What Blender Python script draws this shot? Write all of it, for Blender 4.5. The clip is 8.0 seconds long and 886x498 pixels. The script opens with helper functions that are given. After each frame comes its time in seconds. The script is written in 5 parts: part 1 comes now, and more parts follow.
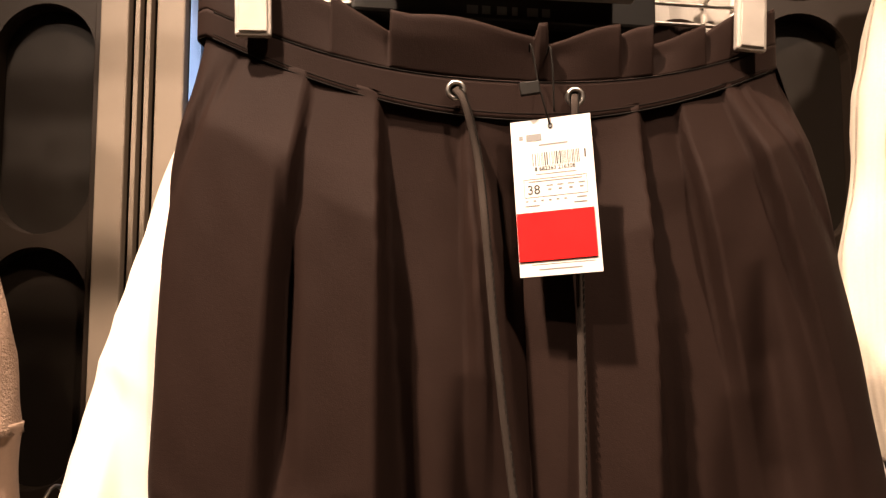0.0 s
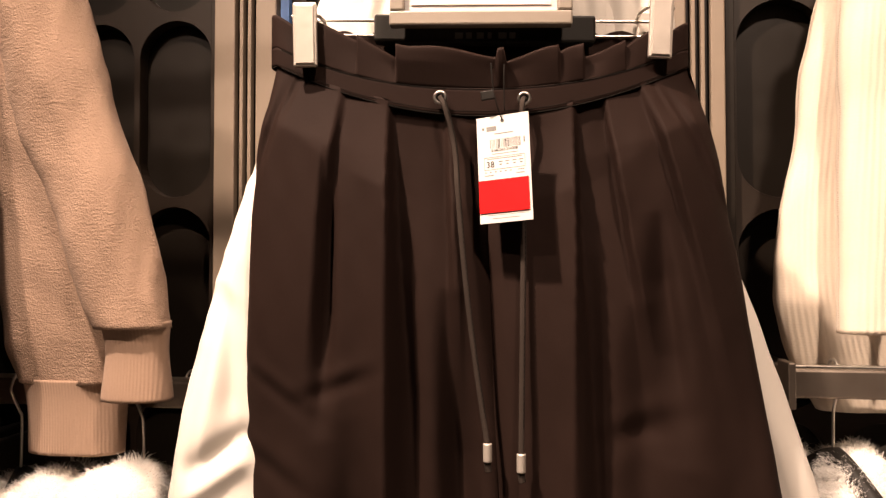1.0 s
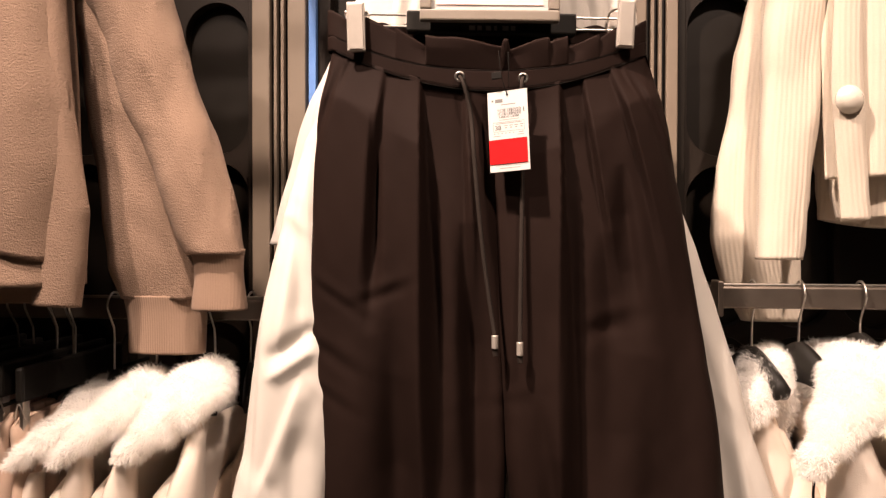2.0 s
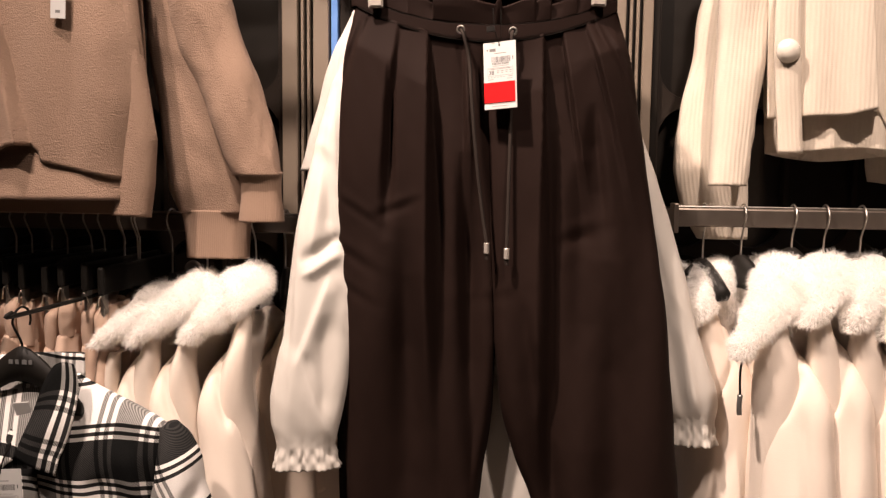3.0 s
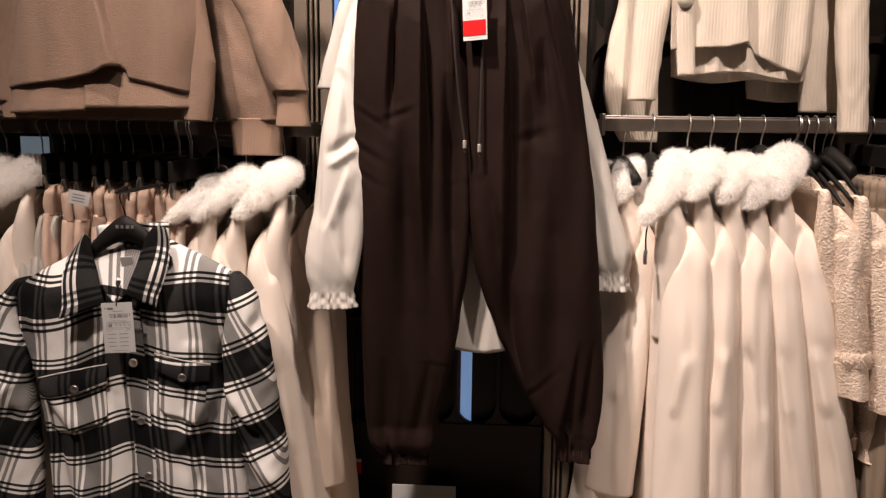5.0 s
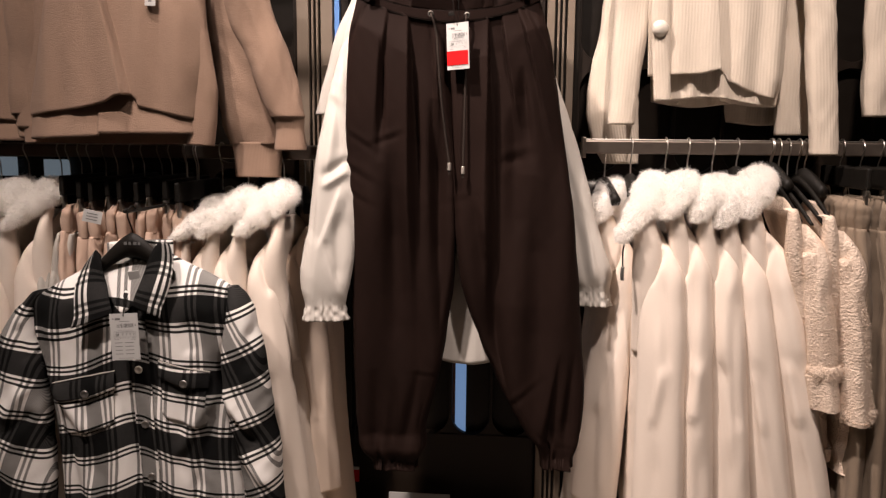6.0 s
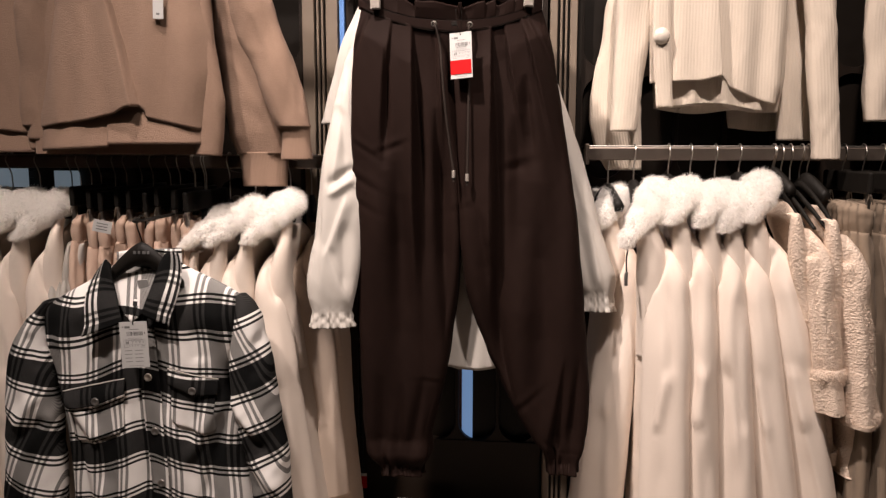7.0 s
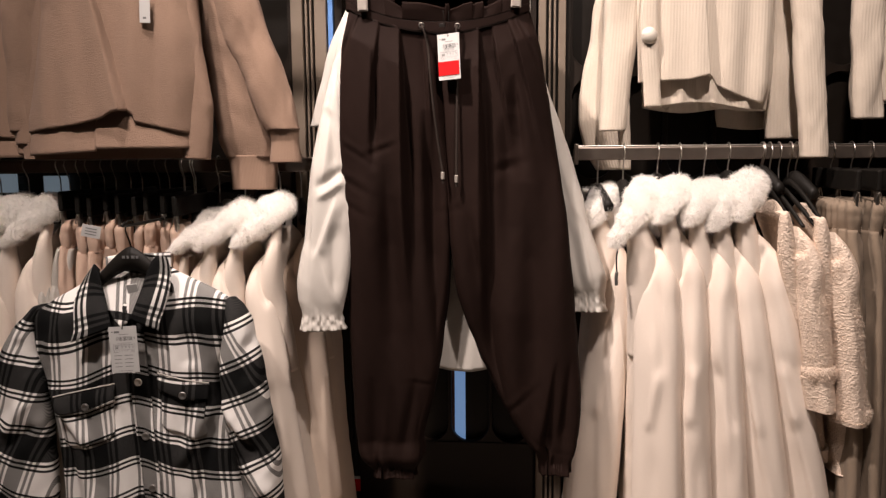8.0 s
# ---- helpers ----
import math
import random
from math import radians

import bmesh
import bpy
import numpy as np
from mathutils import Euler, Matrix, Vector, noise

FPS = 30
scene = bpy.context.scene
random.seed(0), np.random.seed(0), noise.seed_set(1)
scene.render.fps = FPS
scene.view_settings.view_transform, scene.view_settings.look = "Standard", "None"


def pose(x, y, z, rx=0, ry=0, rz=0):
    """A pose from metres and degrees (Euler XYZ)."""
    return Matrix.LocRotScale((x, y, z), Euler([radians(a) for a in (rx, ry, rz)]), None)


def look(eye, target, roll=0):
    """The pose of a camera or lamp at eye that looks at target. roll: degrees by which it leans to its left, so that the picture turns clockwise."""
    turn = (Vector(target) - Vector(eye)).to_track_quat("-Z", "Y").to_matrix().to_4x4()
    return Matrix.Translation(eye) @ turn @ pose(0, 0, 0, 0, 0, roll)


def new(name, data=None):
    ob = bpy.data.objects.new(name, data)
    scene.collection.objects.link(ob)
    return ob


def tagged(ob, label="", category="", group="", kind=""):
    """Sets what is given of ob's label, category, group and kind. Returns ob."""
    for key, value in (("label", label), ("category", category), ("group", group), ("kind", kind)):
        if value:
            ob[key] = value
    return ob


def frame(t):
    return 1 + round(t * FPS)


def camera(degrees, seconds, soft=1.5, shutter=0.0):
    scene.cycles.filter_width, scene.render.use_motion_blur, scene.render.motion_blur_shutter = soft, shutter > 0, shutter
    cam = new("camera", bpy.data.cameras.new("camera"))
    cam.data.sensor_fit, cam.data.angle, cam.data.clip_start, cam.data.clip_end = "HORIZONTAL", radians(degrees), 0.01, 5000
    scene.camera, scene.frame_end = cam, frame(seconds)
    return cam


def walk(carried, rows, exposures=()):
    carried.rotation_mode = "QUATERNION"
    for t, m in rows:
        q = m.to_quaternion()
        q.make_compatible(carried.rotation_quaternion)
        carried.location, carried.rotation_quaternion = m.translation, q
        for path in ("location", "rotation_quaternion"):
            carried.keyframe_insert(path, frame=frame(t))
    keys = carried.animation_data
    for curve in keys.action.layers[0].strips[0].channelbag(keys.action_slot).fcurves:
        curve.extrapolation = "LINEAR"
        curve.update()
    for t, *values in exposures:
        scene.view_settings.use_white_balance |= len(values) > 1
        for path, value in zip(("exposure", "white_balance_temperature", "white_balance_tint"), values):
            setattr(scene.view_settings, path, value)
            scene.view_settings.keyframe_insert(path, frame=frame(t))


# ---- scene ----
cam = camera(59.7, 8.0, soft=1.35)
METRES, EYE, TILT, LEAN, TURN = 1.36, 1.45, 5.0, 0.0, 0.0
ROWS = [
    (0.0, 0.0, 0.0, 0.0, 0.0, 0.0, 0.0),
    (0.5, 0.0431, -0.0818, 0.0037, 5.78, 0.0, 1.73),
    (1.0, 0.0843, -0.1659, 0.0006, 8.44, -3.29, 0.74),
    (1.5, 0.0625, -0.2525, -0.0069, 6.13, -4.39, 0.56),
    (3.0, 0.0885, -0.503, -0.0147, 6.75, -10.07, -0.09),
    (3.5, 0.1075, -0.5626, -0.0275, 8.02, -11.29, -1.36),
    (4.0, 0.0665, -0.6461, -0.0321, 6.24, -14.13, -1.62),
    (4.5, 0.0461, -0.7517, -0.0334, 2.6, -14.82, -0.52),
    (6.0, 0.1408, -0.8903, -0.0121, 5.29, -13.06, -0.11),
    (6.5, 0.1422, -0.9018, -0.0115, 5.48, -12.61, 0.04),
    (7.0, 0.1463, -0.9024, -0.0119, 5.75, -12.43, 0.43),
    (7.5, 0.1506, -0.9008, -0.0136, 5.67, -12.64, 0.71),
    (8.0, 0.1556, -0.9009, -0.013, 5.32, -12.29, 0.94),
]
walk(cam, [(t, pose(0, 0, EYE, TILT, LEAN, TURN) @ pose(METRES * x, METRES * y, METRES * z, 90 + pitch, roll, yaw)) for t, x, y, z, yaw, pitch, roll in ROWS],
     exposures=[(0.0, 0.54, 8000, 11), (0.5, 0.52, 8000, 13), (1.0, 0.30, 7800, 14), (1.5, 0.17, 7500, 14), (3.0, -0.05, 6900, 12), (4.5, -0.12, 6550, 10), (6.0, -0.20, 6400, 9), (8.0, -0.20, 6300, 8)])

# ---- light ----
world = bpy.data.worlds.new("shop_ambient")
scene.world = world
world.use_nodes = True
world.node_tree.nodes["Background"].inputs[0].default_value = (1.0, 0.86, 0.74, 1)
world.node_tree.nodes["Background"].inputs[1].default_value = 0.02


def spot(name, eye, target, power, size, spread=80, colour=(1.0, 0.82, 0.735)):
    lamp = bpy.data.lights.new(name, "AREA")
    lamp.shape, lamp.size, lamp.energy, lamp.color, lamp.spread = "DISK", size, power, colour, radians(spread)
    new(name, lamp).matrix_world = look(eye, target)


# ceiling spotlights over the aisle, aimed at the wall rails
spot("ceiling_spot", (-0.55, -0.15, 2.95), (0.05, 0.5, 1.42), 12, 0.07, 62)
spot("ceiling_spot", (-0.85, -0.75, 2.95), (-0.72, 0.45, 0.72), 9.2, 0.08, 72)
spot("ceiling_spot", (0.54, -0.46, 2.95), (0.78, 0.6, 0.80), 16, 0.08, 95)
# broad fill light, added out of view at ceiling height
spot("unseen_fill", (0.0, -2.6, 2.95), (0.0, -1.6, 0.0), 1.8, 1.4, 160)

# ---- materials ----


class Nodes:
    """Short writing for node trees."""

    def __init__(self, name, rough=0.8, metal=0.0, sheen=0.0):
        self.mat = bpy.data.materials.new(name)
        self.mat.use_nodes = True
        self.tree = self.mat.node_tree
        self.bsdf = self.tree.nodes["Principled BSDF"]
        self.bsdf.inputs["Roughness"].default_value = rough
        self.bsdf.inputs["Metallic"].default_value = metal
        self.bsdf.inputs["Sheen Weight"].default_value = sheen
        self.bsdf.inputs["Sheen Roughness"].default_value = 0.6

    def add(self, kind):
        return self.tree.nodes.new(kind)

    def link(self, a, b):
        self.tree.links.new(a, b)

    def coords(self, which="Object"):
        return self.add("ShaderNodeTexCoord").outputs[which]

    def math(self, op, a, b=None, c=None):
        node = self.add("ShaderNodeMath")
        node.operation = op
        for i, v in enumerate((a, b, c)):
            if v is None:
                continue
            if isinstance(v, (int, float)):
                node.inputs[i].default_value = v
            else:
                self.link(v, node.inputs[i])
        return node.outputs[0]

    def noise(self, where, scale, detail=3.0, rough=0.55, stretch=None):
        if stretch:
            m = self.add("ShaderNodeMapping")
            m.inputs["Scale"].default_value = stretch
            self.link(where, m.inputs["Vector"])
            where = m.outputs[0]
        n = self.add("ShaderNodeTexNoise")
        n.inputs["Scale"].default_value, n.inputs["Detail"].default_value, n.inputs["Roughness"].default_value = scale, detail, rough
        self.link(where, n.inputs["Vector"])
        return n.outputs["Fac"]

    def mix(self, fac, a, b):
        n = self.add("ShaderNodeMix")
        n.data_type = "RGBA"
        for socket, v in ((n.inputs[0], fac), (n.inputs[6], a), (n.inputs[7], b)):
            if isinstance(v, (int, float)):
                socket.default_value = v
            elif isinstance(v, tuple):
                socket.default_value = (*v, 1)
            else:
                self.link(v, socket)
        return n.outputs[2]

    def paint(self, colour):
        if isinstance(colour, tuple):
            self.bsdf.inputs["Base Color"].default_value = (*colour, 1)
        else:
            self.link(colour, self.bsdf.inputs["Base Color"])

    def bump(self, height, strength, distance):
        n = self.add("ShaderNodeBump")
        n.inputs["Strength"].default_value, n.inputs["Distance"].default_value = strength, distance
        self.link(height, n.inputs["Height"])
        self.link(n.outputs[0], self.bsdf.inputs["Normal"])


def cloth(name, light, dark, weave=900, sheen=0.05, relief=0.0006, patch=6, nap=60, rough=0.9, strength=0.5, gloss=0.08, streak=None):
    """A fabric: slow shade changes, a nap and a fine weave; streak stretches the nap."""
    n = Nodes(name, rough, 0, sheen)
    w = n.coords()
    slow, fine, fibre = n.noise(w, patch, 3), n.noise(w, weave, 2), n.noise(w, nap, 4, 0.65, streak)
    fac = n.math("ADD", n.math("MULTIPLY", slow, 0.45), n.math("MULTIPLY", fine, 0.35))
    fac = n.math("ADD", fac, n.math("MULTIPLY", fibre, 0.2))
    n.paint(n.mix(fac, dark, light))
    n.bump(n.math("ADD", fine, n.math("MULTIPLY", fibre, 0.8)), strength, relief)
    n.bsdf.inputs["Specular IOR Level"].default_value = gloss
    return n.mat


def ribbed(name, light, dark, ribs=210, relief=0.0018, sheen=0.05):
    """Knitted fabric with ribs along the garment's length (UV, metres)."""
    n = Nodes(name, 0.92, 0, sheen)
    uv = n.coords("UV")
    sep = n.add("ShaderNodeSeparateXYZ")
    n.link(uv, sep.inputs[0])
    wobble = n.math("MULTIPLY", n.noise(uv, 14, 2), 0.004)
    rib = n.math("SINE", n.math("MULTIPLY", n.math("ADD", sep.outputs[0], wobble), float(ribs) * 6.283))
    loop = n.math("SINE", n.math("MULTIPLY", sep.outputs[1], 1900.0))
    fuzz = n.noise(n.coords(), 420, 3)
    high = n.math("ADD", n.math("MULTIPLY", rib, 0.5), n.math("ADD", n.math("MULTIPLY", loop, 0.03), n.math("MULTIPLY", fuzz, 0.5)))
    tone = n.math("ADD", n.math("MULTIPLY", n.noise(n.coords(), 9, 3), 0.5), n.math("MULTIPLY", fuzz, 0.5))
    n.paint(n.mix(tone, dark, light))
    n.bump(high, 0.7, relief)
    n.bsdf.inputs["Specular IOR Level"].default_value = 0.15
    return n.mat


def plaid_cloth(name, across=0.121, down=0.139):
    """Twill tartan in black and white; UV in metres."""
    n = Nodes(name, 0.95, 0, 0.0)
    sep = n.add("ShaderNodeSeparateXYZ")
    n.link(n.coords("UV"), sep.inputs[0])
    u, v = sep.outputs[0], sep.outputs[1]

    def band(c, period, offset, fine):
        """1 where the yarn is black: a broad band, and four thin stripes at each change."""
        f = n.math("FRACT", n.math("ADD", n.math("DIVIDE", c, period), offset))
        black = n.math("LESS_THAN", f, 0.5)
        near = n.math("FRACT", n.math("MULTIPLY", f, 2.0))
        zone = n.math("LESS_THAN", near, fine * 8)
        stripe = n.math("LESS_THAN", n.math("FRACT", n.math("DIVIDE", near, fine * 4)), 0.5)
        # within the zone the stripes start with the other colour
        flip = n.math("MULTIPLY", zone, n.math("SUBTRACT", 1.0, stripe))
        return n.math("ABSOLUTE", n.math("SUBTRACT", black, flip))

    a = band(u, across, 0.045, 0.052)
    b = band(v, down, 0.461, 0.036)
    twill = n.math("LESS_THAN", n.math("FRACT", n.math("MULTIPLY", n.math("ADD", u, v), 330.0)), 0.5)
    fuzz = n.noise(n.coords(), 700, 3)
    white = n.mix(fuzz, (0.64, 0.61, 0.58), (0.84, 0.81, 0.78))
    grey = n.mix(twill, n.mix(fuzz, (0.10, 0.095, 0.09), (0.16, 0.155, 0.15)), n.mix(fuzz, (0.24, 0.23, 0.22), (0.34, 0.33, 0.31)))
    slate = n.mix(twill, n.mix(fuzz, (0.012, 0.012, 0.012), (0.02, 0.02, 0.02)), n.mix(fuzz, (0.026, 0.025, 0.024), (0.05, 0.048, 0.046)))
    black = n.mix(fuzz, (0.004, 0.004, 0.004), (0.012, 0.012, 0.012))
    n.paint(n.mix(b, n.mix(a, white, grey), n.mix(a, slate, black)))
    n.bump(n.math("ADD", fuzz, n.math("MULTIPLY", twill, 0.4)), 0.5, 0.0005)
    n.bsdf.inputs["Specular IOR Level"].default_value = 0.02
    return n.mat


def plain(name, light, dark=None, rough=0.5, metal=0.0, scale=40, relief=0.0, strength=0.3, spec=0.5):
    """Lacquer, plastic, metal or card with faint smudges."""
    n = Nodes(name, rough, metal)
    w = n.coords()
    a, b = n.noise(w, scale, 4), n.noise(w, scale * 0.12, 3)
    n.paint(n.mix(n.math("ADD", n.math("MULTIPLY", a, 0.5), n.math("MULTIPLY", b, 0.5)), dark or tuple(c * 0.8 for c in light), light))
    r = n.math("ADD", n.math("MULTIPLY", a, 0.25), max(rough - 0.12, 0.02))
    n.link(r, n.bsdf.inputs["Roughness"])
    n.bsdf.inputs["Specular IOR Level"].default_value = spec
    if relief:
        n.bump(a, strength, relief)
    return n.mat


M_TROUSER = cloth("dark_brown_crepe", (0.0196, 0.0104, 0.0081), (0.0048, 0.0026, 0.0020), weave=1500, sheen=0.0, relief=0.0003, nap=240, rough=0.72, gloss=0.05)
M_CORD = cloth("dark_cord", (0.032, 0.024, 0.02), (0.016, 0.012, 0.010), weave=1300, sheen=0.0)
M_STITCH = plain("stitch_thread", (0.008, 0.007, 0.006), rough=0.9, spec=0.05)
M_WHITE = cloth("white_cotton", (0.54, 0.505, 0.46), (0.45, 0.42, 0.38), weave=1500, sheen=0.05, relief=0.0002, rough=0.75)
M_BEIGE = cloth("beige_fleece", (0.315, 0.212, 0.155), (0.165, 0.108, 0.077), weave=520, sheen=0.05, relief=0.0014, nap=200, strength=0.9, streak=(0.5, 0.5, 1.8))
M_RIB = ribbed("beige_rib", (0.285, 0.190, 0.137), (0.215, 0.141, 0.100), ribs=300, relief=0.0003)
M_KNIT = ribbed("cream_rib_knit", (0.66, 0.58, 0.485), (0.53, 0.45, 0.365), ribs=150, relief=0.00055)
M_COAT = cloth("cream_wool", (0.80, 0.70, 0.61), (0.71, 0.61, 0.525), weave=700, sheen=0.05, relief=0.0005, nap=110)


def fur_material(name, light, dark):
    """Fine white hair that lets light through."""
    n = Nodes(name, 0.9)
    tone = n.noise(n.coords(), 45, 3)
    colour = n.mix(tone, dark, light)
    diffuse, through_hair, blend = n.add("ShaderNodeBsdfDiffuse"), n.add("ShaderNodeBsdfTranslucent"), n.add("ShaderNodeMixShader")
    blend.inputs[0].default_value = 0.58
    n.link(colour, diffuse.inputs[0])
    n.link(colour, through_hair.inputs[0])
    n.link(diffuse.outputs[0], blend.inputs[1])
    n.link(through_hair.outputs[0], blend.inputs[2])
    n.link(blend.outputs[0], n.tree.nodes["Material Output"].inputs["Surface"])
    return n.mat


M_FUR = fur_material("white_fur", (0.98, 0.965, 0.945), (0.95, 0.925, 0.89))
M_TWEED = cloth("cream_boucle", (0.86, 0.72, 0.60), (0.58, 0.45, 0.35), weave=210, sheen=0.05, relief=0.004, nap=90, strength=1.0)
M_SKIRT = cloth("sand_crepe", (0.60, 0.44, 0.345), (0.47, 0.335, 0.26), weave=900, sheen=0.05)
# darker version of the cream wool: beige, with shade put into the colour
M_SHADED_WOOL = cloth("shaded_beige_wool", (0.68, 0.56, 0.465), (0.59, 0.48, 0.39), weave=700, sheen=0.05, relief=0.0005, nap=110)
M_OLIVE = cloth("taupe_twill", (0.27, 0.21, 0.155), (0.19, 0.145, 0.105), weave=900, sheen=0.05)
M_PLAID = plaid_cloth("black_white_plaid")
M_BLACK = plain("black_hanger_plastic", (0.012, 0.0102, 0.0085), (0.007, 0.006, 0.005), rough=0.5, spec=0.16)
M_STEEL = plain("brushed_steel", (0.62, 0.58, 0.53), (0.42, 0.39, 0.36), rough=0.32, metal=1.0, scale=120)
M_CLIP = plain("pale_clip_metal", (0.52, 0.47, 0.42), (0.42, 0.38, 0.335), rough=0.38, metal=0.55, scale=160)
M_RAIL = plain("bronze_rail", (0.21, 0.175, 0.145), (0.135, 0.110, 0.092), rough=0.36, metal=0.8, scale=60)
M_PANEL = plain("dark_bronze_panel", (0.0185, 0.0115, 0.0073), (0.0115, 0.0072, 0.0046), rough=0.5, scale=26, relief=0.0004, spec=0.25)
M_PILASTER = plain("taupe_lacquer", (0.235, 0.185, 0.140), (0.175, 0.135, 0.100), rough=0.5, scale=30, relief=0.0003)
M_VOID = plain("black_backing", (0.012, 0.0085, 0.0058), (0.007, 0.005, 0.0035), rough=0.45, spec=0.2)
M_BLUE = plain("blue_gleam", (0.16, 0.33, 0.72), (0.11, 0.25, 0.60), rough=0.4)


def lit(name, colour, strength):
    """A board given a faint glow, though it is no lamp."""
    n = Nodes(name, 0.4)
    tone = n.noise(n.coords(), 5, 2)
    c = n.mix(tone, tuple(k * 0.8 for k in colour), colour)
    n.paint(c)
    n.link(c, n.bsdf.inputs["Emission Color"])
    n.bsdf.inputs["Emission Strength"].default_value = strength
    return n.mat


M_BLUE_GLOW = lit("pale_blue_glow", (0.25, 0.42, 0.75), 0.55)
M_LIT_BOARD = lit("pale_glowing_board", (0.38, 0.46, 0.54), 0.3)
M_CARD = plain("white_card", (0.43, 0.422, 0.41), (0.40, 0.392, 0.38), rough=0.6, scale=90)
M_INK = plain("black_ink", (0.02, 0.02, 0.02), rough=0.6)
M_GREY_INK = plain("grey_ink", (0.13, 0.128, 0.125), rough=0.6)
M_RED = plain("red_sticker", (0.45, 0.002, 0.004), (0.38, 0.0015, 0.003), rough=0.7, scale=70, spec=0.15)
M_BUTTON = plain("pearl_button", (0.72, 0.66, 0.58), (0.55, 0.49, 0.42), rough=0.25)
M_DARKBTN = plain("smoky_metal_button", (0.35, 0.33, 0.31), (0.2, 0.19, 0.18), rough=0.3, metal=0.8)
M_FRAME = plain("greige_sign_frame", (0.19, 0.16, 0.128), (0.15, 0.125, 0.10), rough=0.45, scale=50)
M_PINK = plain("pale_pink_print", (0.78, 0.55, 0.50), (0.70, 0.48, 0.43), rough=0.6)
M_FLOOR = plain("beige_stone_floor", (0.42, 0.36, 0.30), (0.32, 0.27, 0.22), rough=0.35, scale=8, relief=0.0004)
M_PLASTER = plain("warm_white_plaster", (0.55, 0.49, 0.43), (0.48, 0.42, 0.37), rough=0.9, scale=12, relief=0.0008)

# ---- building helpers ----


def part(name, verts, faces, material, parent=None, label="", smooth=True, uv=None):
    """Links one mesh object, under a thing where one is given."""
    me = bpy.data.meshes.new(name)
    me.from_pydata([tuple(v) for v in verts], [], [tuple(f) for f in faces])
    me.materials.append(material)
    if smooth:
        me.shade_smooth()
    if uv is not None:
        layer = me.uv_layers.new(name="metres")
        loops = np.empty(len(me.loops), dtype=np.int32)
        me.loops.foreach_get("vertex_index", loops)
        layer.data.foreach_set("uv", np.asarray(uv, dtype=np.float32)[loops].ravel())
    me.update()
    ob = new(name, me)
    if parent is not None:
        ob.parent = parent
        ob.matrix_parent_inverse = parent.matrix_world.inverted()
    if label:
        tagged(ob, label)
    return ob


def thing(name, at, label, category, group="", kind=""):
    """An Empty at a thing's base."""
    ob = new(name)
    ob.empty_display_size = 0.05
    ob.location = at
    bpy.context.view_layer.update()
    return tagged(ob, label, category, group, kind)


def bm_part(name, bm, material, parent=None, label="", smooth=False):
    me_verts = [v.co.copy() for v in bm.verts]
    bm.verts.index_update()
    faces = [[v.index for v in f.verts] for f in bm.faces]
    bm.free()
    return part(name, me_verts, faces, material, parent, label, smooth)


def box(x0, x1, y0, y1, z0, z1, bevel=0.0):
    bm = bmesh.new()
    bmesh.ops.create_cube(bm, size=1)
    for v in bm.verts:
        v.co = Vector(((x0 + x1) / 2 + v.co.x * (x1 - x0), (y0 + y1) / 2 + v.co.y * (y1 - y0), (z0 + z1) / 2 + v.co.z * (z1 - z0)))
    if bevel:
        bmesh.ops.bevel(bm, geom=list(bm.edges), offset=bevel, segments=2, affect="EDGES", profile=0.5)
    return bm


def move(bm, m):
    bmesh.ops.transform(bm, matrix=m, verts=bm.verts)
    return bm


def keyed(keys, s):
    """Smooth curve through rows whose first column is the parameter."""
    k = np.array(keys, dtype=float)
    t, v = k[:, 0], k[:, 1:]
    slope = np.gradient(v, t, axis=0) if len(t) > 2 else np.repeat((v[1:] - v[:1]) / (t[1] - t[0]), 2, axis=0)
    i = np.clip(np.searchsorted(t, s, side="right") - 1, 0, len(t) - 2)
    h = (t[i + 1] - t[i])
    f = ((s - t[i]) / h)[:, None]
    h = h[:, None]
    return ((2 * f**3 - 3 * f**2 + 1) * v[i] + (f**3 - 2 * f**2 + f) * h * slope[i] + (-2 * f**3 + 3 * f**2) * v[i + 1] + (f**3 - f**2) * h * slope[i + 1])


def waves(x, z, seed, size, count=5, tall=2.5):
    """Soft wrinkles, longer along z than across; about -1 to 1."""
    rng = random.Random(seed)
    total = 0
    for _ in range(count):
        k, q = rng.uniform(0.6, 1.6) / size, rng.uniform(-1, 1) / (size * tall)
        total = total + np.sin(6.283 * (k * x + q * z) + rng.uniform(0, 6.283) + 1.2 * np.sin(6.283 * z / (size * tall * 2) + rng.uniform(0, 6.283)))
    return total / count


def creases(x, z, rows):
    """Folds along straight lines. Rows: x0, z0, x1, z1, width, height, flank (under 1: steep on the left-hand side)."""
    d = 0 * x
    for x0, z0, x1, z1, w, high, flank in rows:
        ex, ez = x1 - x0, z1 - z0
        long = math.hypot(ex, ez)
        t = ((x - x0) * ex + (z - z0) * ez) / long**2
        q = ((x - x0) * -ez + (z - z0) * ex) / long
        fade = np.clip(np.minimum(t + 0.08, 1.12 - t) / 0.3, 0, 1)
        d = d + high * fade * fade * (3 - 2 * fade) * np.exp(-(q / np.where(q < 0, w * flank, w / flank)) ** 2)
    return d


